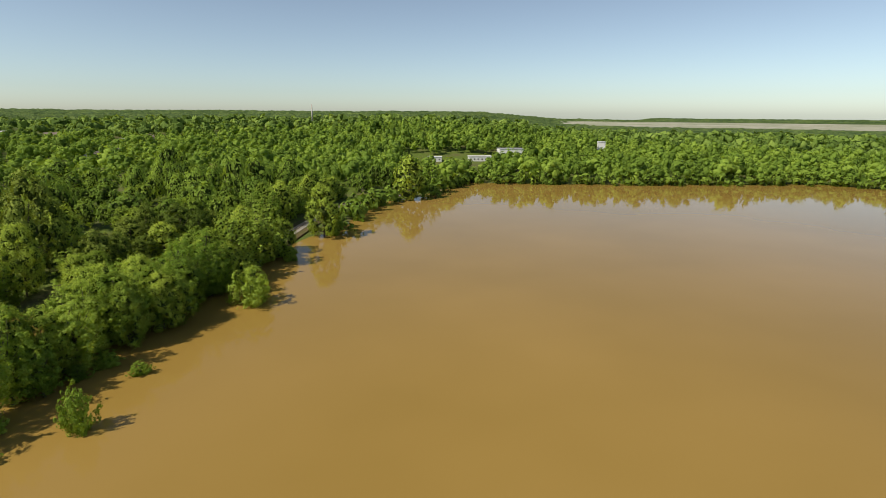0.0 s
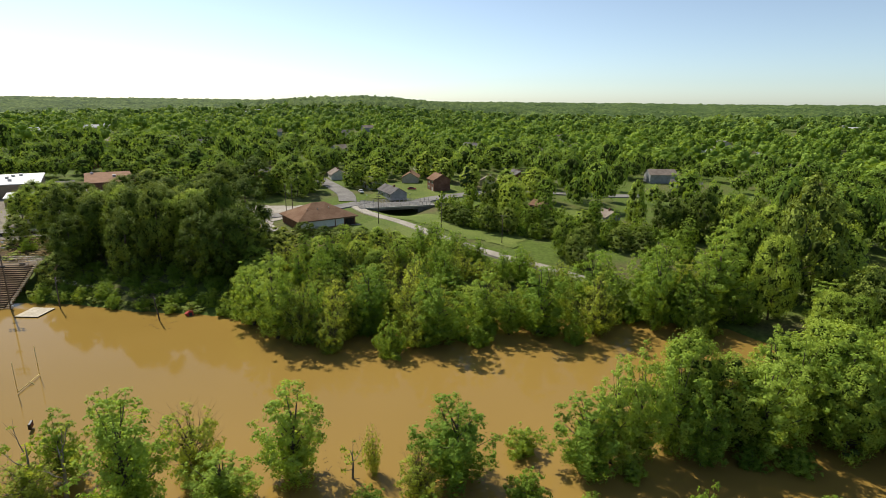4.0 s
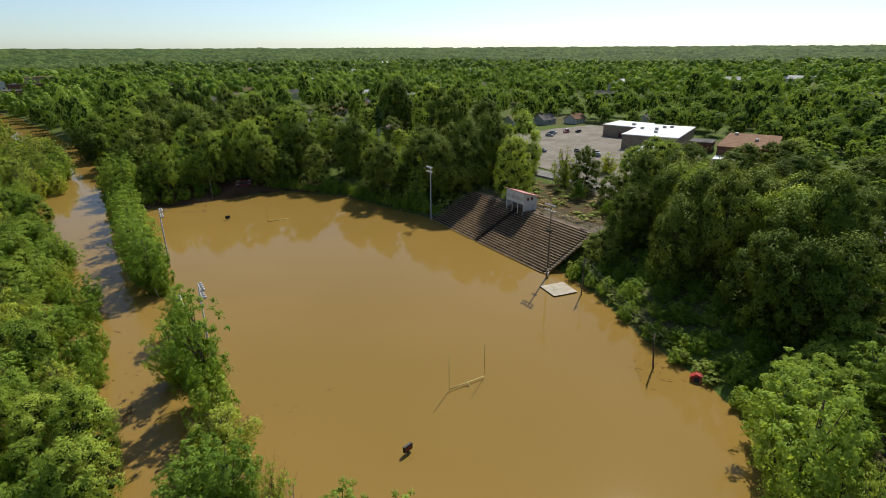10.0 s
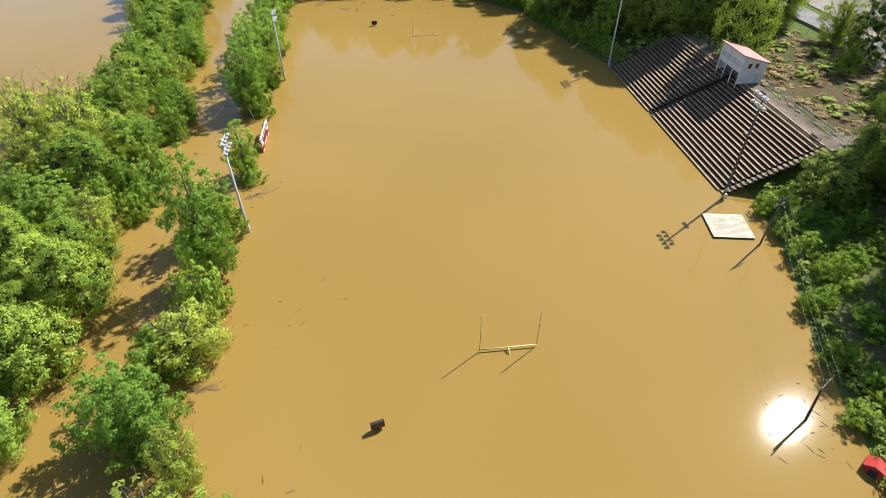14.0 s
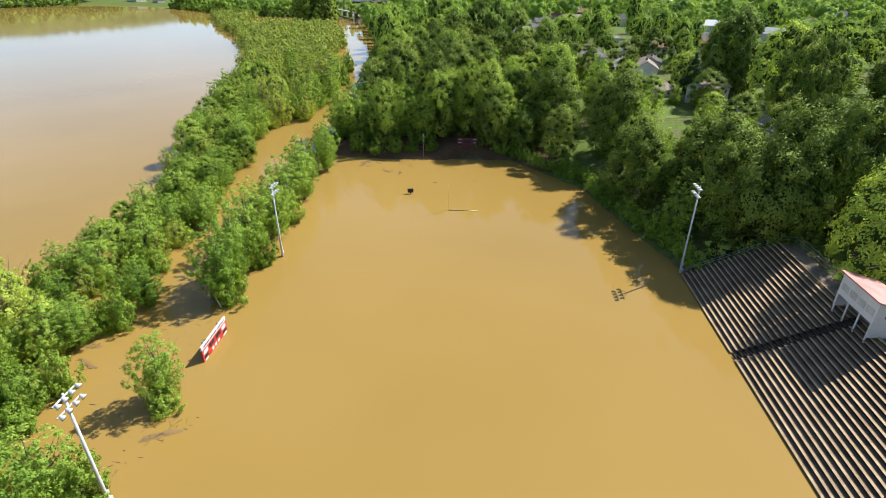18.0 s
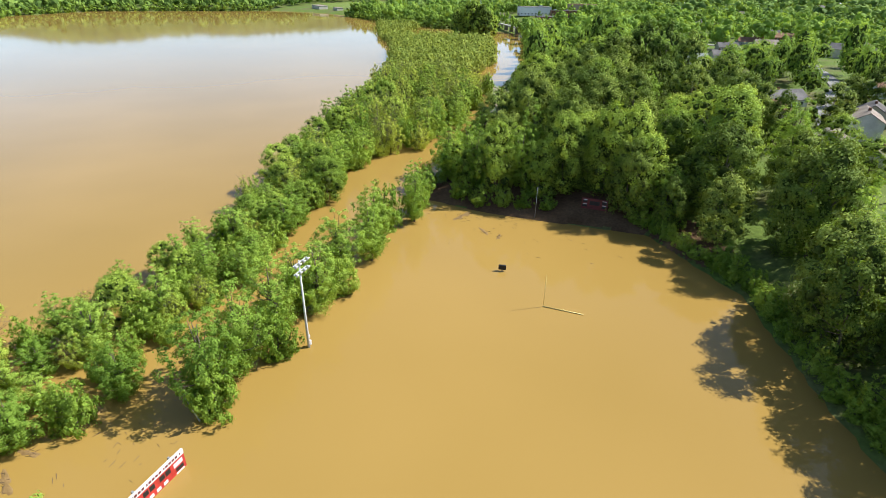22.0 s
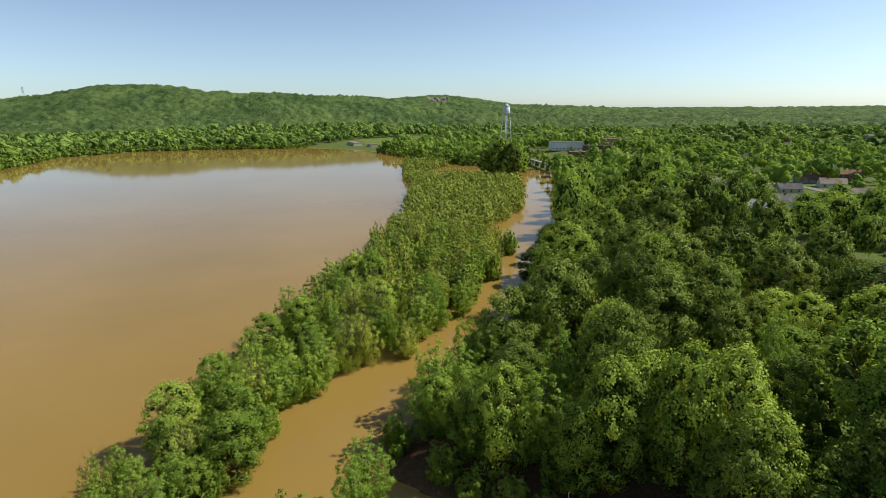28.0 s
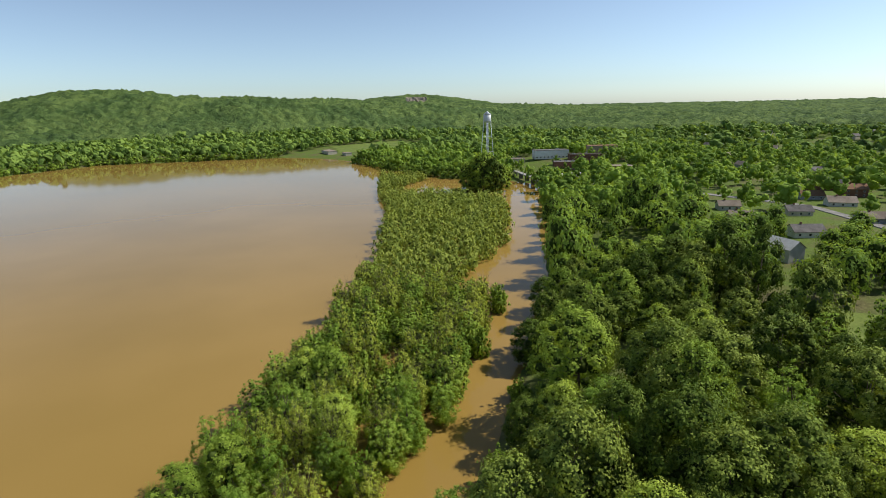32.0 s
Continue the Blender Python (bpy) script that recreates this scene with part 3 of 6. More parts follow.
def leaf_faces(seed, c, rad, count, size, flat=0.88, droop=0.0, hollow=0.62, rough=0.45, axis=0.45):
    """Small leaf clumps in tufts on the outside of the lobes, and a soft normal for each."""
    r = np.random.default_rng(seed)
    per = 15
    low, high = c[:, 2].min(), c[:, 2].max()
    mid = np.column_stack([np.zeros(len(c)), np.zeros(len(c)), low + (high - low) * axis * np.ones(len(c))])
    outward = c - mid
    outward /= np.linalg.norm(outward, axis=1)[:, None] + 1e-6
    up = unit(len(rad) * per, r) + 0.75 * np.repeat(outward, per, 0) + np.array([0, 0, 0.25])
    up /= np.linalg.norm(up, axis=1)[:, None]
    lobe = np.repeat(np.arange(len(rad)), per)
    tuft = c[lobe] + up * (rad[lobe] * r.uniform(0.74, 1.06, len(lobe)))[:, None] * np.array([1, 1, flat])
    wide = rad[lobe] * r.uniform(0.18, 0.44, len(lobe))
    which = r.choice(len(tuft), int(count * 2.4), p=wide ** 1.7 / (wide ** 1.7).sum())
    off = r.normal(size=(len(which), 3)) * 0.66
    p = tuft[which] + off * wide[which][:, None]
    deep = np.zeros(len(p), bool)
    for cc, rr in zip(c, rad):
        deep |= np.linalg.norm((p - cc) / np.array([1, 1, flat]), axis=1) < rr * hollow
    keep = np.nonzero(~deep)[0][:count]
    p, off, which = p[keep], off[keep], which[keep]
    k = len(p)
    soft_ = up[which] + 0.42 * off + 0.3 * outward[lobe[which]]
    soft_ /= np.linalg.norm(soft_, axis=1)[:, None]
    nrm = soft_ + rough * unit(k, r) + np.array([0, 0, 0.1])
    nrm /= np.linalg.norm(nrm, axis=1)[:, None]
    t = np.cross(nrm, unit(k, r))
    t /= np.linalg.norm(t, axis=1)[:, None] + 1e-9
    t[:, 2] -= droop
    b = np.cross(nrm, t)
    s = size * r.uniform(0.6, 1.4, (k, 1))
    v = np.stack([p - t * s, p + (t * 0.55 - b * 0.8) * s, p + (t * 0.55 + b * 0.8) * s], 1).reshape(-1, 3)
    shade = soft_ + 0.5 * unit(k, r)
    shade /= np.linalg.norm(shade, axis=1)[:, None]
    return v, np.arange(3 * k).reshape(-1, 3), np.repeat(shade, 3, 0)


ICO = [(math.cos(a) * 0.894, math.sin(a) * 0.894, z) for z, o in ((0.447, 0.0), (-0.447, 0.628)) for a in (o + k * 1.2566 for k in range(5))] + [(0, 0, 1), (0, 0, -1)]
ICO_F = [(k, (k + 1) % 5, 10) for k in range(5)] + [(5 + (k + 1) % 5, 5 + k, 11) for k in range(5)] + [(k, 5 + k, (k + 1) % 5) for k in range(5)] + [((k + 1) % 5, 5 + k, 5 + (k + 1) % 5) for k in range(5)]


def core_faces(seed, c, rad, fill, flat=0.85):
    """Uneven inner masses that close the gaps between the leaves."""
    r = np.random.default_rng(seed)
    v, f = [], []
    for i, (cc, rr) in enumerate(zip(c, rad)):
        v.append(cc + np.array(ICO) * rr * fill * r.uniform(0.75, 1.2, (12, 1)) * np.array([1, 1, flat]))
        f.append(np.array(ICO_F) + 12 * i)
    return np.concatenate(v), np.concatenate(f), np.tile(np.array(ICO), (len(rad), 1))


def joined(a, b):
    return np.concatenate([a[0], b[0]]), np.concatenate([a[1], b[1] + len(a[0])]), np.concatenate([a[2], b[2]])


def trunk_mesh(name, seed, H, W, base, c, rad, material, bare=False):
    r = random.Random(seed)
    s = Shape()
    lean = [(0, 0)] + [(r.uniform(-0.03, 0.03) * H, r.uniform(-0.03, 0.03) * H) for _ in range(4)]
    thick = 0.012 * H + 0.07
    pts = [(lean[i][0], lean[i][1], z) for i, z in enumerate((-2.6, 0.12 * H, 0.35 * H, 0.55 * H, 0.74 * H))]
    s.tube(pts, [thick * 1.3, thick, thick * 0.75, thick * 0.45, thick * 0.12], 6)
    for i in range(1, len(c), 2 if bare else 5):
        end = Vector(c[i])
        z0 = max(0.1 * H, min(end.z * r.uniform(0.5, 0.75), 0.75 * H))
        f = (z0 - 0.12 * H) / (0.74 * H)
        start = Vector((lean[2][0] * f, lean[2][1] * f, z0))
        mid = start.lerp(end, 0.5) + Vector((0, 0, -0.04 * H + r.uniform(-0.01, 0.02) * H))
        k = thick * 0.42
        s.tube([start, mid, end], [k, k * 0.6, k * 0.15], 3, cap=False)
        if bare:
            for _ in range(4):
                out = end + Vector((r.uniform(-1, 1), r.uniform(-1, 1), r.uniform(0.2, 1.4))) * W * 0.18
                s.tube([start.lerp(end, r.uniform(0.4, 0.95)), out], [k * 0.3, k * 0.06], 3, cap=False)
    return s.mesh(name, material, True)


KINDS = {}


def make_kind(kind, level, seeds, H, W, base, lobes, taper, count, size, leaf, bark, droop=0.0, bare=False, fill=0.5):
    KINDS[kind, level] = (H, W, [])
    for sd in seeds:
        c, rad = sprays_of(sd, H, W, base, lobes) if taper is None else lobes_of(sd, H, W, base, lobes, taper)
        v, f, nrm = leaf_faces(sd + 50, c, rad, count, size, droop=droop, hollow=0.62 if fill else 0.3)
        leaves = len(f)
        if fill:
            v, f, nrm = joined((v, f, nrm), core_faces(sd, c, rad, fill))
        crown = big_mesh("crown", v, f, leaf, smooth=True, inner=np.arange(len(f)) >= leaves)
        crown.normals_split_custom_set_from_vertices(nrm.astype(np.float32))
        KINDS[kind, level][2].append((trunk_mesh("trunk", sd, H, W, base, c, rad, bark, bare), crown))


# three grades of leaf: close to the field, across the flood, and far in the town
for level, k in enumerate((1.0, 0.5, 0.16)):
    z = 1 / math.sqrt(k)
    core = (0.5, 0.55, 0.66)[level]
    make_kind("maple_tree", level, (11, 12, 13, 14, 15, 101), 18, 14, 0.6, 48, 0.2, int(10500 * k), 0.215 * z, LEAF, BARK, fill=core)
    make_kind("broadleaf_tree", level, (16, 17, 18, 19, 102), 18, 14, 0.6, 50, 0.16, int(10500 * k), 0.215 * z, LEAF_DARK, BARK, fill=core)
    make_kind("cottonwood_tree", level, (21, 22, 23, 24, 25, 103), 18, 11, 0.2, 26, None, int(13500 * k), 0.155 * z, LEAF_POPLAR, BARK, fill=0.0 if level == 0 else 0.5)
    make_kind("willow_tree", level, (31, 32, 33, 34), 12, 11, 0.0, 20, None, int(8600 * k), 0.135 * z, LEAF_WILLOW, BARK, 0.3, True, 0.4 if level else 0.0)
    make_kind("bush", level, (41, 42, 43, 44), 6, 8, -0.6, 20, None, int(6000 * k), 0.15 * z, LEAF_BUSH, BARK, fill=0.0 if level == 0 else 0.5)
    make_kind("conifer_tree", level, (61,), 18, 9, 1.0, 34, 0.96, int(6000 * k), 0.2 * z, LEAF_PINE, BARK)
    make_kind("bare_sapling", level, (51, 52), 8, 4, 1.5, 7, 0.3, 130, 0.2, LEAF_WILLOW, BARK_PALE, 0.2, True, 0.0)
PASS = [(-30, 20), (-90, 38), (-134, -29), (-134, -100), (-111, -151)]
LABELS = {"broadleaf_tree": "dense dark green broadleaf tree", "maple_tree": "full green broadleaf tree", "cottonwood_tree": "upright bright green cottonwood tree", "willow_tree": "thin yellow-green willow tree",
          "bush": "low leafy green bush", "bare_sapling": "nearly bare pale sapling", "conifer_tree": "dark green pointed conifer tree"}
PLACED = []


def plant(kind, x, y, h, w, group, where):
    z = max(ground_z(x, y), -2.2)
    foot = 0.0 if z < 0 else z - 0.15
    away = float(along(PASS, np.array([x]), np.array([y]))[0])
    H, W, made = KINDS[kind, 0 if away < 118 else 1 if away < 200 else 2]
    trunk, crown = made[int(rng.integers(len(made)))]
    m = pose(x, y, foot, 0, 0, float(rng.uniform(0, 360))) @ Matrix.Diagonal((w / W, w / W, h / H, 1))
    t = thing(kind, m, LABELS[kind] + " " + where, "bush" if kind == "bush" else "tree", group)
    part("trunk", trunk, None, t)
    part("crown", crown, None, t)
    PLACED.append((x, y, w / 2))


D, M, P, L, B, S = "broadleaf_tree", "maple_tree", "cottonwood_tree", "willow_tree", "bush", "bare_sapling"
ROW_NORTH = [(-91.7, 25.3, 18.6, 14, P), (-88.5, 48, 15.6, 16, P), (-86, 43, 9, 9, L), (-88, 68, 15.2, 14.5, P), (-91, 84, 20.6, 13, P), (-95, 93, 16, 12, L), (-89, 98, 20, 15, P), (-90, 112, 22, 17, P),
             (-87, 124, 20, 14, P), (-89, 138, 23, 17, P), (-88, 150, 23, 17, P), (-87, 163, 24, 16, P), (-86, 181, 27, 18, P), (-88, 196, 22, 15, P), (-72, 77, 9.9, 7.6, B), (-71, 143, 13, 17, B), (-75, 152, 10, 10, B)]
ROW_NORTH_LOW = [(-78, 190, 6, 8, B), (-81, 196, 5, 8, B), (-78, 231, 23, 16, M), (-75, 236, 12, 12, B), (-58, 345, 27, 21, M), (-47, 374, 24, 18, P), (-76, 49, 6.2, 12, B), (-80, 44, 5, 8, B), (-91, 33.5, 7, 4.5, S),
                 (-92, 36.5, 8.4, 4, L), (-80, 66, 3, 6, B), (-75, 98, 3.2, 6, B), (-84, 58, 4.5, 8, B), (-94, 60, 5, 8, B), (-73, 41, 7, 10, B), (-84, 36, 4, 7, B)]
ROW_MIDDLE = [(-87, 5, 20.5, 15, P), (-91, -4.7, 12.5, 6.5, S), (-91.6, -9.7, 12.4, 6.2, S), (-95, 10.4, 12, 11.5, L), (-87.2, 16, 9.5, 13, P), (-87.3, -20, 15, 10.5, P), (-88.3, -46.5, 24, 12.5, P), (-85.5, -30, 8, 9, B),
              (-96.3, -8, 12.6, 8.2, P), (-100.5, -3, 13.6, 8.2, P), (-91, -16.5, 10.7, 7, L), (-88.5, -32, 9.5, 14, L), (-85.3, -55.4, 14.5, 10.5, P), (-88.6, -39, 10.5, 9.5, B), (-84, -23, 11.5, 13, P), (-91, -10, 7.5, 12, L)]
ROW_SOUTH = [(-88.6, -72.5, 13, 8.5, P), (-89.6, -71, 3.6, 6, B), (-87.7, -57, 8, 9, B), (-85.6, -98, 18, 11.5, P), (-87.4, -97, 10, 8.5, B), (-85, -105, 18, 11.5, P), (-86.6, -123.5, 16, 11, P), (-84, -114.5, 17.5, 12, P),
             (-84, -135, 16.5, 12.5, P), (-83.7, -150, 16, 12, P), (-86, -144, 15, 10, P), (-84.4, -171, 15, 10.5, P), (-86.6, -165, 16, 8, P), (-82, -159, 13, 10, B), (-87, -130, 9, 9, B), (-88, -110, 9, 8, B), (-83, -122, 15, 11, P)]
ROW_END = [(-86, -190, 18, 11, P), (-82, -200, 17, 11, P), (-88, -198, 17, 11, P), (-84, -214, 17, 12, P), (-81, -186, 9, 8, B), (-90, -208, 18, 12, P), (-100, -186, 18, 11, M), (-106, -189, 20, 12, P), (-112, -186, 15, 10, M), (-117, -190, 20, 12, M), (-136, -187, 19, 12, M), (-142, -184, 16, 11, P), (-127, -193, 22, 13, M), (-121, -194, 20, 12, M), (-133, -194, 22, 13, M), (-95, -187, 18, 11, P),
           (-104, -181, 5, 7, B), (-98, -180, 5, 7, B), (-115, -182, 4, 6, B), (-137, -182, 6, 8, B), (-143, -179, 7, 8, B), (-109, -181, 4, 6, B), (-92, -182, 7, 8, B)]
COVE = [(-143, 15, 24, 15, P), (-140.5, 29, 16, 14, L), (-135, 52, 20, 17, P), (-138, 77, 20, 18, P), (-138, 106, 23, 14, P), (-140, 124, 26, 18, P), (-144, 36, 19, 16, P), (-147, 47, 18, 16, L), (-139, 22, 16, 10, L),
        (-141, 64, 18, 14, P), (-136, 90, 17, 14, L), (-131, 41, 10, 10, B), (-133, 84, 8, 9, B), (-144, 92, 22, 15, P), (-132, 115, 10, 10, B), (-146, 112, 24, 15, P), (-152, 8, 18, 15, P)]
for rows, where in ((ROW_NORTH, "standing in flood water"), (ROW_NORTH_LOW, "at the flooded bank"), (ROW_MIDDLE, "standing in flood water"),
                    (ROW_SOUTH, "standing in the flood beside the field"), (ROW_END, "at the muddy end of the field"), (COVE, "at the flooded cove")):
    for x, y, h, w, kind in rows:
        plant(kind, x, y, h, w, "trees standing in the flood", where)


def plant_more(xs, ys, r, pick, group, where):
    for x, y in zip(xs, ys):
        kind, h, w = pick(x, y, r)
        plant(kind, float(x), float(y), float(h), float(w), group, where)


def scatter(x0, x1, y0, y1, gap, seed):
    r = np.random.default_rng(seed)
    X, Y = np.meshgrid(np.arange(x0, x1, gap), np.arange(y0, y1, gap), indexing="ij")
    X = X + r.uniform(-0.42, 0.42, X.shape) * gap
    Y = Y + r.uniform(-0.42, 0.42, Y.shape) * gap
    return X.ravel(), Y.ravel(), r


BAND_Y = [-660, -563, -480, -380, -306, -252, -221, -202, -183, -133, -95, -40, -15, 20, 48]
BAND_W = [48, 12, -16, -47, -61, -67, -65, -58, -58, -69, -74, -75, -75, -75, -74]
BAND_E = [178, 128, 74, 24, -4, -20, -27, -32, -38, -50, -50, -54, -58, -61, -66]


def in_band(x, y, margin):
    return (x > np.interp(y, BAND_Y, BAND_W) + margin) & (x < np.interp(y, BAND_Y, BAND_E) - margin) & (y < 48) & (y > -650)


DIRT = surface("brushy_dirt", (0.125, 0.098, 0.052), (0.215, 0.160, 0.095), 0.12, 1.4, 0.95, 0.6)
MUD = surface("wet_mud", (0.110, 0.062, 0.030), (0.165, 0.100, 0.052), 0.15, 1.6, 1.0, 0.5)
sheet("road_pad", [(-215.5, -91.8), (-226, -97), (-230, -80), (-218.5, -73.5)], 0.2, LOT, "pale concrete pad beside the bank road", "paving")
SLOPE_SOIL = surface("grassy_slope_soil", (0.185, 0.128, 0.068), (0.115, 0.145, 0.036), 0.13, 2.2, 0.95, 0.8, grain=0.55)
sheet("brushy_slope", [(-190, -113), (-214, -113), (-219, -80), (-222, -57), (-190, -56)], 0.15, SLOPE_SOIL, "brown brushy slope behind the bleachers", "slope")
sheet("mud_shore", [(-83, -175), (-101, -176), (-140, -178), (-150, -166), (-156, -170), (-142, -190), (-112, -194), (-82, -190)], 0.12, MUD, "dark wet mud and debris at the end of the field", "mud")
sheet("debris_bank", [(-156, 12), (-160, 58), (-196, 62), (-205, 40), (-212, 8), (-180, 2)], 0.15, DIRT, "bare brown bank with brush below the hall", "slope")
BUILT = [(24, -792, 30), (-8, -730, 26), (-20, -762, 26), (-30, -826, 24), (-62, -716, 18), (58, -770, 20), (4, -700, 26), (36, -740, 26), (20, -676, 22), (-230, 18, 21), (8, 600, 22), (118, 655, 13), (118, 638, 12), (-318, -158, 18), (-306, -130, 30), (-312, -98, 22), (-187, -88, 9), (-178, -85, 30)]


def is_clear(x, y):
    bad = np.zeros(np.shape(x), bool)
    for pts, w in ROADS:
        bad |= along(pts, x, y) < w / 2 + 2.2
    bad |= along(RAILWAY, x, y) < np.where(np.asarray(y) > 215, 9.5, 5)
    for poly in list(LOTS.values()) + list(LAWNS.values()):
        bad |= in_polygon(poly, x, y)
    for cx, cy, r in BUILT + [(h[0], h[1], 10) for h in HOUSES] + [(h[0] + 3, h[1] + 15, 12) for h in HOUSES if h[1] < -200] + [(h[0] + 6, h[1] + 28, 11) for h in HOUSES if h[1] < -400]:
        bad |= np.hypot(x - cx, y - cy) < r
    bad |= (x > -190) & (x < -168) & (y > -113) & (y < -54)
    bad |= (x > -133) & (x < -119) & (y > -189) & (y < -170)
    bad |= (x > -212) & (x < -178) & (y > -264) & (y < -186)
    return ~bad


# houses: x, y, turn, length, width, storeys
HOUSES = [(-285, 49, 20, 17, 8, 1), (-300, 74, 15, 9, 9, 2), (-316, 104, -20, 12, 8, 1), (-377, 73, 10, 12, 8, 2), (-246, 112, 30, 8, 6, 1), (-232, 136, 10, 9, 7, 1), (-310, 40, 24, 14, 8, 1),
          (-330, 62, -10, 12, 9, 1), (-345, 20, 12, 13, 9, 1), (-352, -20, 30, 12, 9, 1)]
HOUSES_SOUTH = [(-198, -262, 80, 14, 9, 2), (-186, -246, 70, 11, 8, 1), (-208, -290, 75, 12, 9, 1), (-227, -340, 15, 13, 9, 1), (-246, -352, 10, 12, 9, 1), (-264, -382, 12, 13, 9, 1), (-196, -232, 40, 8, 6, 1),
                (-146, -478, 10, 12, 9, 1), (-170, -444, 20, 14, 9, 1), (-225, -596, 10, 14, 10, 2), (-208, -488, 12, 15, 9, 1), (-182, -306, 30, 15, 10, 1), (-174, -284, 20, 12, 9, 1), (-143, -516, 10, 12, 9, 1), (-219, -633, 8, 18, 11, 2), (-197, -577, 12, 14, 9, 1), (-207, -547, 5, 15, 10, 1), (-177, -504, 15, 13, 9, 1)]
HOUSES_WEST = [(-250, -352, 0, 12, 9, 1), (-210, -222, 30, 12, 8, 2), (-312, -218, 10, 12, 9, 1), (-330, -210, 15, 12, 8, 1), (-296, -226, 5, 11, 8, 1), (-360, -181, 20, 13, 9, 1), (-400, -140, 0, 13, 9, 1),
               (-390, -60, 10, 13, 9, 1), (-430, 30, 20, 12, 8, 1), (-231, 412, 10, 14, 9, 2), (-420, 110, -15, 12, 8, 1), (-350, 130, 8, 12, 8, 1)]
HOUSES = HOUSES + HOUSES_SOUTH + HOUSES_WEST

# the town farther off: x, y, turn, size, roof
tr = random.Random(15)
FAR_TOWN = []
while len(FAR_TOWN) < 150:
    a, r_ = radians(tr.uniform(112, 268)), tr.uniform(330, 1290)
    x, y = -110 + r_ * math.cos(a), -60 + r_ * math.sin(a)
    if flood_distance(np.array([x]), np.array([y]))[0] > 60 and all(math.hypot(x - h[0], y - h[1]) > 24 for h in HOUSES + FAR_TOWN):
        FAR_TOWN.append((x, y, tr.uniform(0, 3.1), tr.uniform(0.75, 1.15), len(FAR_TOWN) % 3))
for k in range(14):
    FAR_TOWN.append((-905 + 34 * k * 0.7 + tr.uniform(-14, 14), 1000 + tr.uniform(-40, 40) + 6 * k, tr.uniform(0, 3.1), 1.2, 0))
for k in range(9):
    FAR_TOWN.append((-700 - 16 * k, -1240 - 9 * k + tr.uniform(-8, 8), 0.5, 2.1, 0))
FRONT = [(h[0], h[1], (-110 - h[0], -60 - h[1])) for h in FAR_TOWN]

# the flooded levee band, tree by tree where the camera passes
bx, by, br = scatter(-84, 20, -335, 50, 5.1, 3)
ok = in_band(bx, by, 0.6) & ((by > -205) | (br.random(len(bx)) < 0.8))
for x, y in zip(bx[ok], by[ok]):
    u = br.random()
    thin = np.interp(y, [-335, -240, -120], [0.55, 0.32, 0.12])
    kind = L if u < thin else (B if u < thin + 0.28 else (P if u < thin + 0.6 else M))
    tall = np.interp(y, [-335, -230, -150, -60, 48], [13, 15, 9, 9.5, 8.5]) * br.uniform(0.7, 1.25) * (0.75 if kind == B else 1.0)
    plant(kind, float(x), float(y), float(tall), float(np.clip(tall * br.uniform(0.7, 1.0), 6.2, 10.5)), "trees of the levee band", "in the flooded levee band")

for x, y, h, w in ((-59, -81, 17, 17), (-49, -84, 16, 15), (-56, -74, 11, 11), (-52, -74, 13, 12), (-45, -94, 12, 11)):
    plant(L, x, y, h, w, "trees of the levee band", "spreading over the flooded levee band")

# thick growth along the north row
hx, hy, hr = scatter(-104, -80, 74, 212, 6.0, 31)
ok = (hx < -84 + 0 * hy) & (hx > np.interp(hy, [74, 120, 150, 212], [-95, -101, -100, -98])) & (along(RAILWAY, hx, hy) > 4)
plant_more(hx[ok], hy[ok], hr, lambda x, y, r: ((P, r.uniform(14, 22), r.uniform(9, 12)) if r.random() < 0.6 else (M, r.uniform(13, 19), r.uniform(10, 13))) if x < -87 or y > 120 else (B, r.uniform(3, 6), 7.0),
           "trees standing in the flood", "in the thick flooded row")
hx, hy, hr = scatter(-160, -129, 6, 128, 6.4, 32)
ok = (hx < np.interp(hy, [6, 20, 60, 110, 128], [-152, -134, -134, -136, -132])) & (hx > np.interp(hy, [6, 20, 60, 128], [-160, -152, -150, -158]))
plant_more(hx[ok], hy[ok], hr, lambda x, y, r: ((L, r.uniform(9, 14), r.uniform(8, 11)) if r.random() < 0.45 else ((P, r.uniform(12, 18), r.uniform(9, 12)) if r.random() < 0.5 else (B, r.uniform(5, 9), r.uniform(8, 10)))) if x > -152 or y > 80 else (L if r.random() < 0.6 else B, r.uniform(4, 8), r.uniform(6, 8)),
           "trees standing in the flood", "at the flooded cove")

# the wooded bank south and west of the field
bx, by, br = scatter(-216, -72, -345, -116, 12.0, 4)
d = flood_distance(bx, by)
ok = (d > 0.4) & (d < 62) & is_clear(bx, by) & ((waves(bx, by, 10) > -0.25) | (d < 12))
for x, y, dd in zip(bx[ok], by[ok], d[ok]):
    u = br.random()
    kind = B if dd < 3.4 or (dd < 9 and u < 0.4) else (P if u < 0.24 else D if u < 0.84 else M)
    if -202 < x < -172 and -192 < y < -158:
        kind = B
    tall = (br.uniform(5, 8) if kind == B else br.uniform(13, 24) * (0.85 if dd < 12 else 1) * (1 + 0.25 * float(waves(x, y, 10))))
    plant(kind, float(x), float(y), float(tall), float(tall * (br.uniform(0.46, 0.6) if kind == P else br.uniform(0.6, 0.82))) if kind != B else 7.5, "trees on the south bank", "on the wooded bank")
bx, by, br = scatter(-190, -152, -55, 12, 3.9, 5)
d = flood_distance(bx, by)
ok = (d > 0.3) & (d < 24) & is_clear(bx, by)
plant_more(bx[ok], by[ok], br, lambda x, y, r: (B, r.uniform(1.8, 4.2), r.uniform(4.5, 7)), "bushes on the west bank", "on the steep west bank")
bx, by, br = scatter(-238, -160, -58, 2, 9.0, 6)
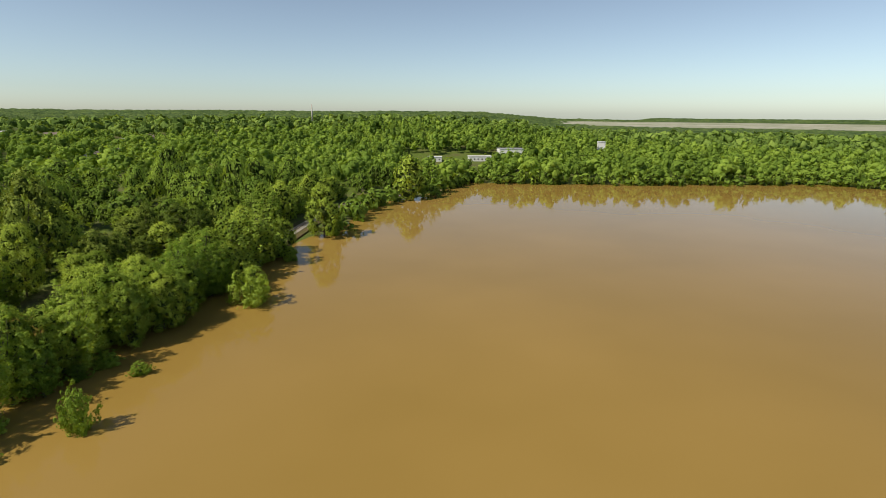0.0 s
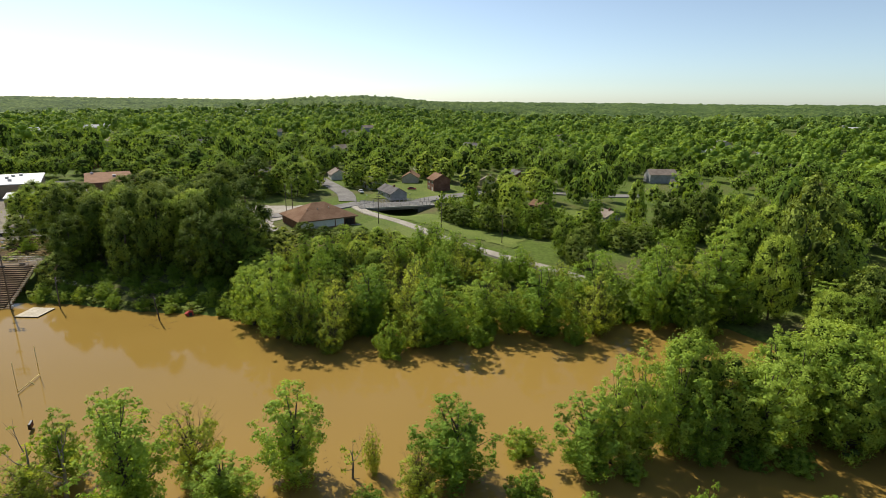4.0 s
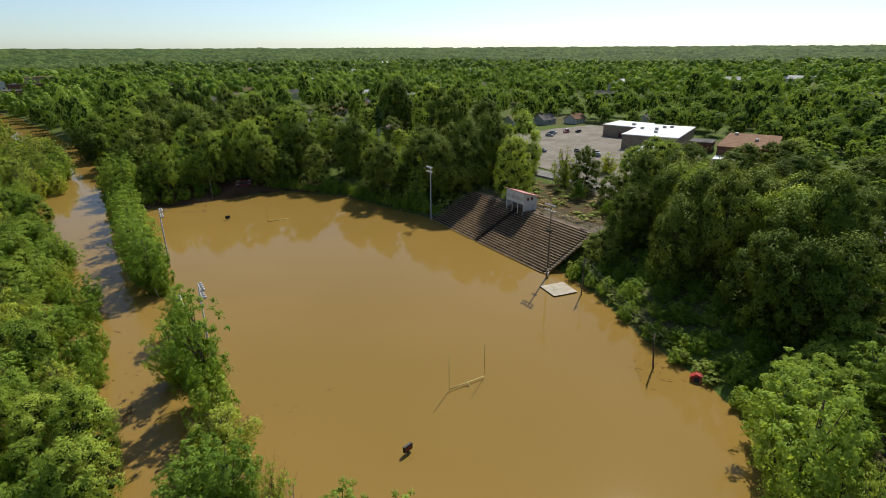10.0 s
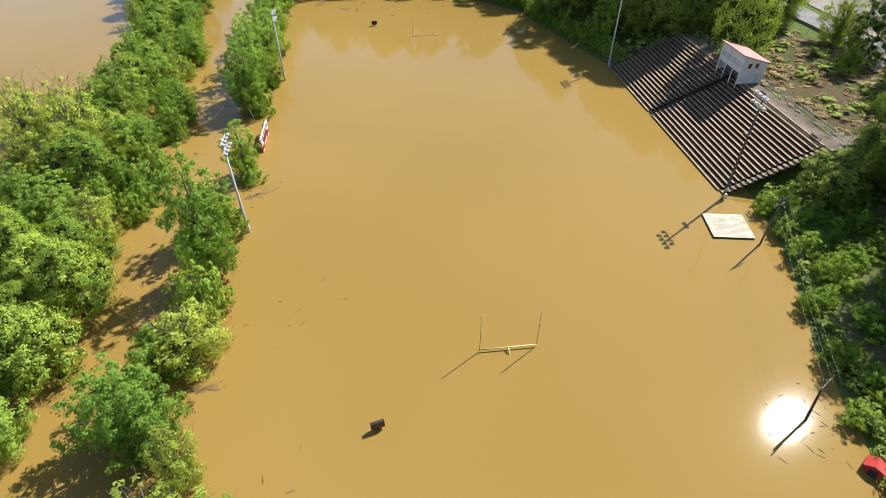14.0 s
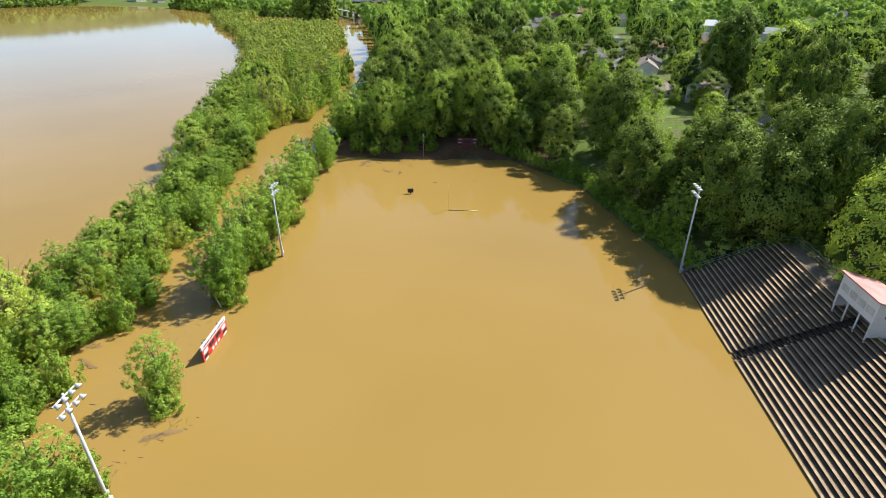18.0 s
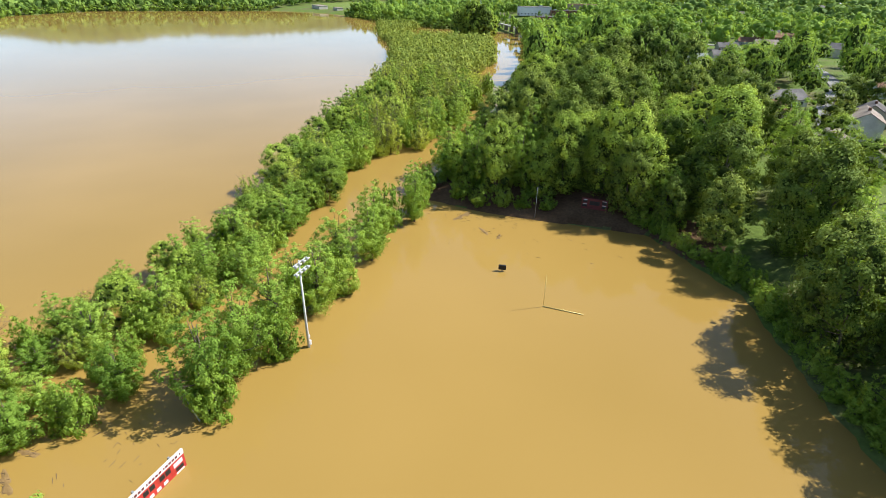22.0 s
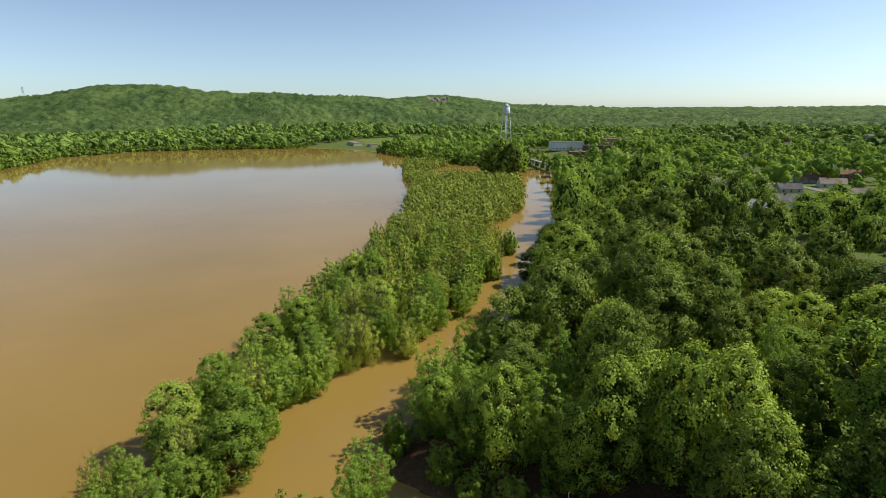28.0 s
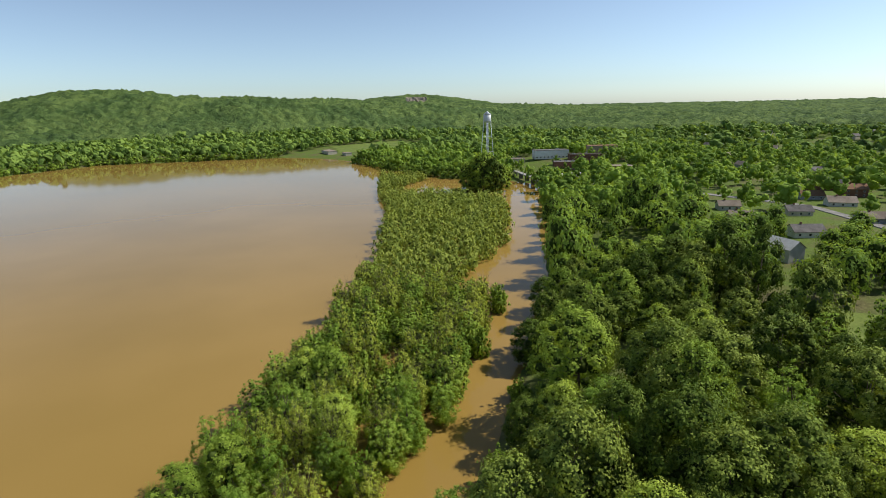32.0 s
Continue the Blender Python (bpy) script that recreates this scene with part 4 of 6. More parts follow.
d = flood_distance(bx, by)
ok = (d > 13) & is_clear(bx, by) & ~((by > -14) & (bx < -206)) & ~((by < -46) & (bx < -182))
plant_more(bx[ok], by[ok], br, lambda x, y, r: (D if r.random() < 0.72 else M, r.uniform(18, 26) if x > -205 else r.uniform(14, 21), r.uniform(11, 16)), "trees on the west bank", "on the steep west bank")
bx, by, br = scatter(-216, -182, 4, 62, 3.4, 8)
d = flood_distance(bx, by)
ok = (d > 3) & is_clear(bx, by) & (bx > np.interp(by, [4, 30, 62], [-216, -204, -196])) & (waves(bx, by, 6) > -0.45)
tx, ty, tr_ = scatter(-190, -152, 6, 64, 5.4, 38)
tk = (flood_distance(tx, ty) > 1) & is_clear(tx, ty) & (tx > np.interp(ty, [6, 30, 64], [-178, -186, -188]))
plant_more(tx[tk], ty[tk], tr_, lambda x, y, r: (P, r.uniform(9, 16), r.uniform(7, 10)) if r.random() < 0.38 else (L, r.uniform(7, 12), r.uniform(7, 10)) if r.random() < 0.6 else (M, r.uniform(7, 11), r.uniform(7, 9)),
           "thicket below the hall", "in the thicket below the hall")
vx, vy, vr = scatter(-204, -148, 58, 112, 5.2, 58)
vd = along(TRACK, vx, vy)
vk = (vd > 5) & (vd < 26) & (flood_distance(vx, vy) > 0.5) & (vx - vy > -272 + 6) & is_clear(vx, vy)
plant_more(vx[vk], vy[vk], vr, lambda x, y, r: (P, r.uniform(7, 13), r.uniform(6, 9)) if r.random() < 0.4 else (L, r.uniform(6, 10), r.uniform(6, 9)) if r.random() < 0.5 else (B, r.uniform(3, 6), r.uniform(5, 8)),
           "thicket below the hall", "in the thicket beside the levee track")
shore = dense([(-139, -179), (-157, -158), (-165, -130), (-171, -114)], 4.2)
plant_more(shore[:, 0] - 1.5, shore[:, 1] - 0.8, br, lambda x, y, r: (B, r.uniform(3, 6.5), r.uniform(5, 8)), "bushes on the west bank", "overhanging the flooded field")
BRUSH = [(x, y, ground_z(x, y) - 0.2, br.uniform(1.4, 4.6), br.uniform(3.4, 6.0), br.random()) for x, y in zip(bx[ok], by[ok])]
bx, by, br = scatter(-217, -189, -114, -56, 3.6, 9)
ok = (bx < -190.2) & (along(BANK_ROAD, bx, by) > 6) & (br.random(len(bx)) < 0.22)
edge_ = dense([(-174.5, -55), (-171, -42), (-164.5, -25), (-160, -7)], 2.3)
BRUSH += [(x_ - 1.5 - 1.2 * br.random(), y_, 0.1, br.uniform(1.3, 2.8), br.uniform(3.2, 4.8), br.random()) for x_, y_ in edge_]
BRUSH += [(x_, -114.6 - 3.4 * br.random(), ground_z(x_, -116) - 0.2, br.uniform(2, 4.5), br.uniform(3.6, 5.6), br.random()) for x_ in range(-188, -172, 2)]
BRUSH += [(-178 - 4 * br.random() - 3 * k, -54.8 + 2.6 * br.random(), 0.6 + 1.6 * k, br.uniform(2.2, 4), br.uniform(3.6, 5.2), br.random()) for k in range(4)]
BRUSH += [(x, y, ground_z(x, y) - 0.2, br.uniform(0.8, 2.2), br.uniform(3.2, 6.2), br.random()) for x, y in zip(bx[ok], by[ok])]
BANK_TREES = [(-199, -125, 24, 16, D), (-198, -118, 26, 13, D), (-188, -120, 25, 15, D), (-179, -121, 20, 13, D), (-188, -116, 20, 12, D),
              (-184, -117, 21, 14, D), (-171, -125, 15, 10, P), (-208, 0, 9, 9, L), (-206, 22, 5, 7, D), (-203, 28, 6, 8, D), (-200, 34, 5, 8, D), (-198, 40, 4, 7, D), (-204, 35, 5, 7, M), (-209, 15, 6, 7, D), (-201, 46, 4, 6, M), (-194, 46, 4, 6, D)]
ROAD_TREES = [(-242, -104, 9, 10, L), (-193, -100, 22, 13, M), (-217.5, -102, 14, 12, L), (-218.5, -93, 15, 10, D), (-211, -88, 7, 7, B), (-214, -78, 9, 8, D), (-206, -71, 5, 7, B), (-204, -59, 21, 13, D), (-196, -53.5, 15, 10, D), (-189, -50, 17, 11, D), (-182, -50, 9, 9, D), (-197, -46, 19, 12, D), (-213, -64, 17, 12, D),
              (-200, -41, 10, 8, B), (-237, -89, 13, 11, M), (-246, -82, 15, 13, M), (-238, -68, 16, 13, D), (-252, -92, 14, 13, M), (-262, -100, 10, 10, M),
              (-206, -49, 20, 14, D), (-222, -48, 17, 14, D), (-224, -50, 15, 13, D), (-249, -42, 15, 15, D), (-252, -62, 13, 13, D), (-262, -84, 12, 12, D), (-246, -26, 13, 13, D),
              (-268, -30, 14, 14, D), (-280, -60, 14, 14, D)]
TOWN_TREES = [(-272, 86, 9, 9, B), (-264, 92, 8, 9, B), (-256, 96, 9, 10, B), (-248, 98, 15, 14, M), (-240, 97, 7, 8, B), (-232, 100, 6, 8, B), (-222, 104, 6, 8, B), (-262, 102, 10, 10, M), (-310, 30, 13, 12, M), (-302, 42, 12, 11, M),
              (-322, 34, 14, 13, M), (-336, 44, 13, 13, M), (-304, 92, 13, 12, M), (-292, 108, 12, 11, M), (-326, 80, 14, 13, M), (-276, 118, 15, 14, M), (-344, 72, 15, 14, M), (-300, 8, 15, 14, M), (-286, 4, 16, 14, M)]
for rows, where in ((BANK_TREES, "above the bleachers and the bank"), (ROAD_TREES, "beside the bank road"), (TOWN_TREES, "between houses near the bridge")):
    for x, y, h, w, kind in rows:
        plant(kind, x, y, h, w, "trees of the town", where)
for x, y, h, w, kind in ((-203, -199, 9, 9, M), (-187, -212, 12, 11, M), (-206, -214, 13, 12, D), (-182, -226, 14, 11, M), (-208, -243, 14, 12, M), (-190, -268, 15, 13, D), (-199, -220, 7, 7, B), (-180, -196, 9, 9, P)):
    plant(kind, x, y, h, w, "trees of the town", "beside a pale house above the field")
for x, y, h in ((-206, -228, 17), (-214, -262, 14), (-296, 88, 13)):
    plant("conifer_tree", x, y, h, h * 0.52, "conifers of the town", "beside a house")
for q in dense([(-246, 70), (-234, 82), (-223, 100), (-215, 118), (-208, 138), (-196, 150)], 4.6):
    for off in (0.0, -5.0):
        plant(B if rng.random() < 0.7 else M, float(q[0] + off + rng.uniform(-1, 1)), float(q[1] + rng.uniform(-1.5, 1.5)), float(rng.uniform(4.5, 8.5)), float(rng.uniform(6, 8.5)), "hedge below the houses", "in the dark hedge below the houses")
for q in dense([(-229, 68), (-213, 80), (-203, 96), (-194, 112), (-186, 126), (-176, 138)], 4.4):
    plant(D if rng.random() < 0.7 else B, float(q[0] + rng.uniform(-1, 1)), float(q[1] + rng.uniform(-1, 1)), float(rng.uniform(6, 10)), float(rng.uniform(6.5, 9)), "hedge below the houses", "in a dark hedge")
for q in dense([(-104, 205), (-106, 252), (-106, 296), (-100, 330)], 6.5):
    for off in (0.0, -8.0):
        plant(P if rng.random() < 0.6 else M, float(q[0] + off + rng.uniform(-1.5, 1.5)), float(q[1] + rng.uniform(-2, 2)), float(rng.uniform(14, 21)), float(rng.uniform(9, 12)), "trees of the surrounding woods", "beside the flooded railway")
ISLAND = [(40, -592, 33, 24, M), (50, -602, 28, 20, M), (30, -590, 29, 19, D), (56, -596, 24, 17, M), (40, -606, 30, 20, D), (24, -597, 22, 15, M)]
for x, y, h, w, kind in ISLAND:
    plant(kind, x, y, h, w, "trees of the far island", "clustered on a far flooded island")
OPEN_GROUND = [[(-104, 540), (-70, 478), (-20, 470), (36, 580), (36, 625), (-104, 592)], [(-172, -336), (-150, -344), (-138, -318), (-150, -306), (-164, -312)],
               [(290, -790), (450, -838), (480, -1010), (420, -1150), (310, -1140), (290, -980)],
               [(-158, 62), (-160, 2), (-205, -2), (-268, -22), (-300, 10), (-330, 30), (-335, 92), (-290, 100), (-240, 86), (-205, 80), (-180, 70), (-165, 62)],
               [(-190, -172), (-230, -186), (-300, -200), (-338, -178), (-350, -112), (-332, -82), (-262, -70), (-240, -52), (-188, -52)]]


def distant(name, pts, detail, lobes, leaf, label, category, fill=0.56, solid=False, base_=0.24, mass=1.5):
    """Many trees as one mesh. pts: x, y, z, height, width, tone."""
    pts = np.array(pts)
    vs, fs, tones, inside, base = [], [], [], [], 0
    forms = []
    for sd in range(5):
        c, rad = lobes_of(70 + sd, 1.0, 1.0, base_, lobes, 0.12, mass=mass)
        leaf_part = leaf_faces(170 + sd, c, rad, detail, (0.80 if solid else 1.0) / math.sqrt(detail), rough=0.2)
        forms.append(joined(leaf_part, core_faces(270 + sd, c, rad, fill, 0.88))[:2] + (len(leaf_part[1]),))
    which = np.arange(len(pts)) % 5
    for k, (v, f, leaves) in enumerate(forms):
        q = pts[which == k]
        if not len(q):
            continue
        a = rng.uniform(0, 2 * np.pi, len(q))
        co, si = np.cos(a)[:, None], np.sin(a)[:, None]
        X = q[:, :1] + (v[:, 0] * co - v[:, 1] * si) * q[:, 4:5]
        Y = q[:, 1:2] + (v[:, 0] * si + v[:, 1] * co) * q[:, 4:5]
        Z = q[:, 2:3] + v[:, 2] * q[:, 3:4]
        vs.append(np.stack([X, Y, Z], -1).reshape(-1, 3))
        fs.append((f[None] + (np.arange(len(q)) * len(v))[:, None, None]).reshape(-1, f.shape[1]) + base)
        tones.append(np.repeat(q[:, 5], len(v)))
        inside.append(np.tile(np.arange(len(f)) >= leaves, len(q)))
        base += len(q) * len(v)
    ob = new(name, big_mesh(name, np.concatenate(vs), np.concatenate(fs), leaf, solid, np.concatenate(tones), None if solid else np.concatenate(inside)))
    return tagged(ob, label, category, kind="stuff")


def seen_side(x, y):
    az = np.degrees(np.arctan2(y + 60, x + 110))
    return ~((az > -22) & (az < 50))


def wood_points(r0, r1, gap, seed, tall):
    x, y, r = scatter(-110 - r1, -110 + r1, -60 - r1, -60 + r1, gap, seed)
    rad = np.hypot(x + 110, y + 60)
    ok = (rad >= r0) & (rad < r1) & seen_side(x, y)
    x, y = x[ok], y[ok]
    d = flood_distance(x, y)
    ok = (d > 1.0) & is_clear(x, y)
    x, y = x[ok], y[ok]
    for hx_, hy_, (fx, fy) in FRONT:
        d_ = math.hypot(fx, fy)
        far_ = (x - hx_) * fx / d_ + (y - hy_) * fy / d_
        off_ = np.abs((x - hx_) * fy / d_ - (y - hy_) * fx / d_)
        ok = ~((far_ > -13) & (far_ < 34) & (off_ < 12))
        x, y = x[ok], y[ok]
    z = land(x, y)
    town = np.clip(waves(x, y, 60) + 0.35, 0, 1) * ((x < -235) | ((y < -380) & (x < -110)))
    ok = r.random(len(x)) > town * 0.75
    if r1 < 500:
        ok &= waves(x, y, 12) > -0.32
    for poly in OPEN_GROUND:
        ok &= ~in_polygon(poly, x, y)
    x, y, z = x[ok], y[ok], z[ok]
    h = tall * r.uniform(*((0.7, 1.25) if r1 < 500 else (0.85, 1.12)), len(x)) * (1 + 0.12 * waves(x, y, 45) + (0.32 if r1 < 500 else 0.2) * waves(x, y, 13 if r1 < 500 else 26)) * np.where((x < -235) | ((y < -380) & (x < -110)), 0.82, 1.0)
    w = gap * r.uniform(0.72, 1.12, len(x))
    big = r.random(len(x)) < 0.2
    h, w = np.where(big, h * 1.3, h * 0.92), np.where(big, w * 1.42, w)
    h = np.maximum(h, w * 1.0)
    return np.column_stack([x, y, z - 0.5, h, w, r.random(len(x))])


near_wood = wood_points(0, 430, 11.6, 21, 16.5)
px = np.array([p[:2] for p in PLACED])
cell = {(int(a // 10), int(b // 10)) for a, b in px if ground_z(a, b) > 0.3}
near_wood = np.array([q for q in near_wood if (int(q[0] // 10), int(q[1] // 10)) not in cell])
dx_, dy_, dr_ = scatter(-216, -189.5, -113, -52, 2.3, 19)
ok = (along(BANK_ROAD, dx_, dy_) > 6) & (dr_.random(len(dx_)) < 0.6)
distant("dry_brush", [(x, y, ground_z(x, y) - 0.2, dr_.uniform(0.4, 1.0), dr_.uniform(2.2, 4.6), dr_.random()) for x, y in zip(dx_[ok], dy_[ok])], 150, 5, LEAF_DRY, "dry brown brush on the slope behind the bleachers", "brush", base_=0.02)
distant("bank_brush", BRUSH, 170, 4, LEAF_SWAMP, "low tangled green brush on the open banks", "brush", base_=0.02)
close = along(PASS, near_wood[:, 0], near_wood[:, 1]) < 190
for x, y, z, h, w, u in near_wood[close]:
    kind = (P if u < 0.1 else M if u < 0.36 else D) if y < -150 else (P if u < 0.16 else M if u < 0.62 else D)
    plant(kind, float(x), float(y), float(h), float(w), "trees of the surrounding woods", "among the surrounding woods")
distant("outer_woods", near_wood[~close], 520, 18, LEAF_WOODS, "dense green broadleaf woods beyond the field", "woods", 0.55)
distant("middle_woods", wood_points(430, 840, 13.2, 22, 15), 72, 6, LEAF_WOODS, "dense green broadleaf woods on low ground", "woods", 0.82, True)
distant("hill_woods", wood_points(840, 1340, 15.0, 23, 15), 14, 2, LEAF_FAR, "distant green woods on rolling hills", "woods", 1.0, True)
sx, sy, sr = scatter(-30, 190, -650, -335, 5.2, 24)
ok = in_band(sx, sy, 1.0) & ((sy > -548) | (sx > 118)) & (((sx - 64) / 28) ** 2 + ((sy + 584) / 15) ** 2 > 1)
sx, sy = sx[ok], sy[ok]
swamp = np.column_stack([sx, sy, 0 * sx - 0.3, sr.uniform(6, 11, len(sx)), sr.uniform(5.5, 8, len(sx)), sr.random(len(sx))])
distant("flooded_willows", swamp, 170, 8, LEAF_SWAMP, "pale olive-green willows standing in flood water", "woods", 0.34, base_=0.05, mass=1.2)
# trees along the far shores
edge = []
for line, side in ((SHORE_NORTH, 1),):
    p = dense(line, 7.0)
    for k in range(len(p)):
        for _ in range(2):
            q = p[k] + rng.uniform(-6, 6, 2)
            if (290 < q[0] < 450 and q[1] < -780) or along(RAILWAY, q[:1], q[1:])[0] < 9:
                continue
            edge.append((q[0], q[1], -0.4, rng.uniform(8, 13), rng.uniform(8, 12), rng.random()))
distant("shore_woods", edge, 60, 3, LEAF_WOODS, "low green trees standing along the far flooded shore", "woods", base_=0.02)

# roofs of the town far off between the trees
for tone, (name, roof, label) in enumerate((("far_pale_houses", SIDING, "pale walls and roofs of distant houses between trees"), ("far_grey_houses", GREY_ROOF, "grey roofs of distant houses between trees"), ("far_brown_houses", TAN_ROOF, "tan roofs of distant houses between trees"))):
    town, walls = Shape(), Shape()
    for x, y, q, k, who in FAR_TOWN:
        if who != tone:
            continue
        z, c, n = ground_z(x, y), math.cos(q), math.sin(q)
        high = 5.6 if k < 2 else 8.0
        at = lambda u, v, w: (x + u * c - v * n, y + u * n + v * c, z + w)
        l, d_ = 8 * k, 5 * k
        walls.add([at(-l, -d_, -1), at(l, -d_, -1), at(l, d_, -1), at(-l, d_, -1), at(-l, -d_, high), at(l, -d_, high), at(l, d_, high), at(-l, d_, high), at(-l, 0, high + 3), at(l, 0, high + 3)],
                  [(0, 1, 5, 4), (2, 3, 7, 6), (1, 2, 6, 9, 5), (3, 0, 4, 8, 7)])
        e = 0.5
        town.add([at(-l - e, -d_ - e, high - 0.2), at(l + e, -d_ - e, high - 0.2), at(l + e, 0, high + 3.1), at(-l - e, 0, high + 3.1), at(-l - e, d_ + e, high - 0.2), at(l + e, d_ + e, high - 0.2)], [(0, 1, 2, 3), (3, 2, 5, 4)])
    tagged(new(name, town.mesh(name, roof)), label, "houses", kind="stuff")
    tagged(new("far_house_walls", walls.mesh("far_house_walls", (SIDING, SIDING_CREAM, SIDING_GREY)[tone])), "walls of distant houses between trees", "houses", kind="stuff")

# canopy of the farthest hills
cx, cy, cf = rings(1290, 4700, 0.0085, 1200)
rr = np.hypot(cx + 110, cy + 60)
bump = 13 * np.random.default_rng(77).random(cx.shape) + 7 * np.abs(np.sin(cx / 9.0 + 2 * np.sin(cy / 23))) * np.abs(np.sin(cy / 8.3 + 2 * np.sin(cx / 27))) + 4 * waves(cx, cy, 31)
flat_ = np.degrees(np.arctan2(cy + 60, cx + 110))
flat_ = step(flat_, -15, 20) * (1 - step(flat_, 70, 90))
cz = land(cx, cy) + 2 - 2 * flat_ + bump * (1 - 0.65 * flat_)
cz = np.where(rr < 1330, cz - 12, cz)
plain_ = step(np.degrees(np.arctan2(cy + 60, cx + 110)), 50, 53) * (1 - step(np.degrees(np.arctan2(cy + 60, cx + 110)), 80, 84)) * step(rr, 2300, 2400) * (1 - step(rr, 3800, 3900))
cz = cz - 16 * plain_
far = new("far_woods", big_mesh("far_woods", np.stack([cx, cy, cz], -1).reshape(-1, 3), cf, canopy_material(), smooth=True))
tagged(far, "hazy green wooded hills reaching to the horizon", "woods", kind="stuff")

FIELDS = surface("pale_bottom_fields", (0.30, 0.33, 0.20), (0.52, 0.49, 0.40), 0.004, 0.03, 0.95, 0.0)
fr, fa = np.meshgrid(np.linspace(2350, 3850, 16), np.radians(np.linspace(51, 83, 40)), indexing="ij")
fx_, fy_ = -110 + fr * np.cos(fa), -60 + fr * np.sin(fa)
fi, fj = np.meshgrid(np.arange(15), np.arange(39), indexing="ij")
ff = np.stack([fi * 40 + fj, (fi + 1) * 40 + fj, (fi + 1) * 40 + fj + 1, fi * 40 + fj + 1], -1).reshape(-1, 4)
tagged(new("far_fields", big_mesh("far_fields", np.stack([fx_, fy_, land(fx_, fy_) + 2.5], -1).reshape(-1, 3), ff, FIELDS, smooth=True)), "pale flat fields and flood plain below a far bluff", "fields", kind="structure")

# a pale quarry face and a pylon on the far hills
face = Shape()
qr = random.Random(41)
rows_ = [[(1054 + 0.90 * u + 0.43 * v + qr.uniform(-4, 4), -2587 + 0.43 * u - 0.90 * v + qr.uniform(-4, 4), 92 + v * 1.25 + qr.uniform(-2, 2)) for u in range(-52, 53, 8)] for v in (0, 6, 10, 16, 20)]
n_ = len(rows_[0])
face.add([p for row in rows_ for p in row], [(a * n_ + b, a * n_ + b + 1, (a + 1) * n_ + b + 1, (a + 1) * n_ + b) for a in range(4) for b in range(n_ - 1)])
tagged(new("quarry_face", face.mesh("quarry_face", ROCK)), "pale bare rock face of a quarry on a far hill", "rock", kind="structure")
pylon = thing("power_pylon", pose(1724, -1108, ground_z(1724, -1108)), "slender steel power pylon on a wooded hilltop", "pylon")
for sx_ in (-1, 1):
    for sy_ in (-1, 1):
        part("leg", Shape().tube([(3.6 * sx_, 3.6 * sy_, 0), (0.9 * sx_, 0.9 * sy_, 46)], 0.32, 4), STEEL, pylon)
for h_ in (32, 38, 44):
    part("crossarm", Shape().tube([(-7, 0, h_), (7, 0, h_)], 0.3, 4), STEEL, pylon)

# ---- the stadium ----
WALK = surface("stained_walkway", (0.20, 0.155, 0.11), (0.31, 0.25, 0.185), 0.4, 3.0, 0.92, 0.3)


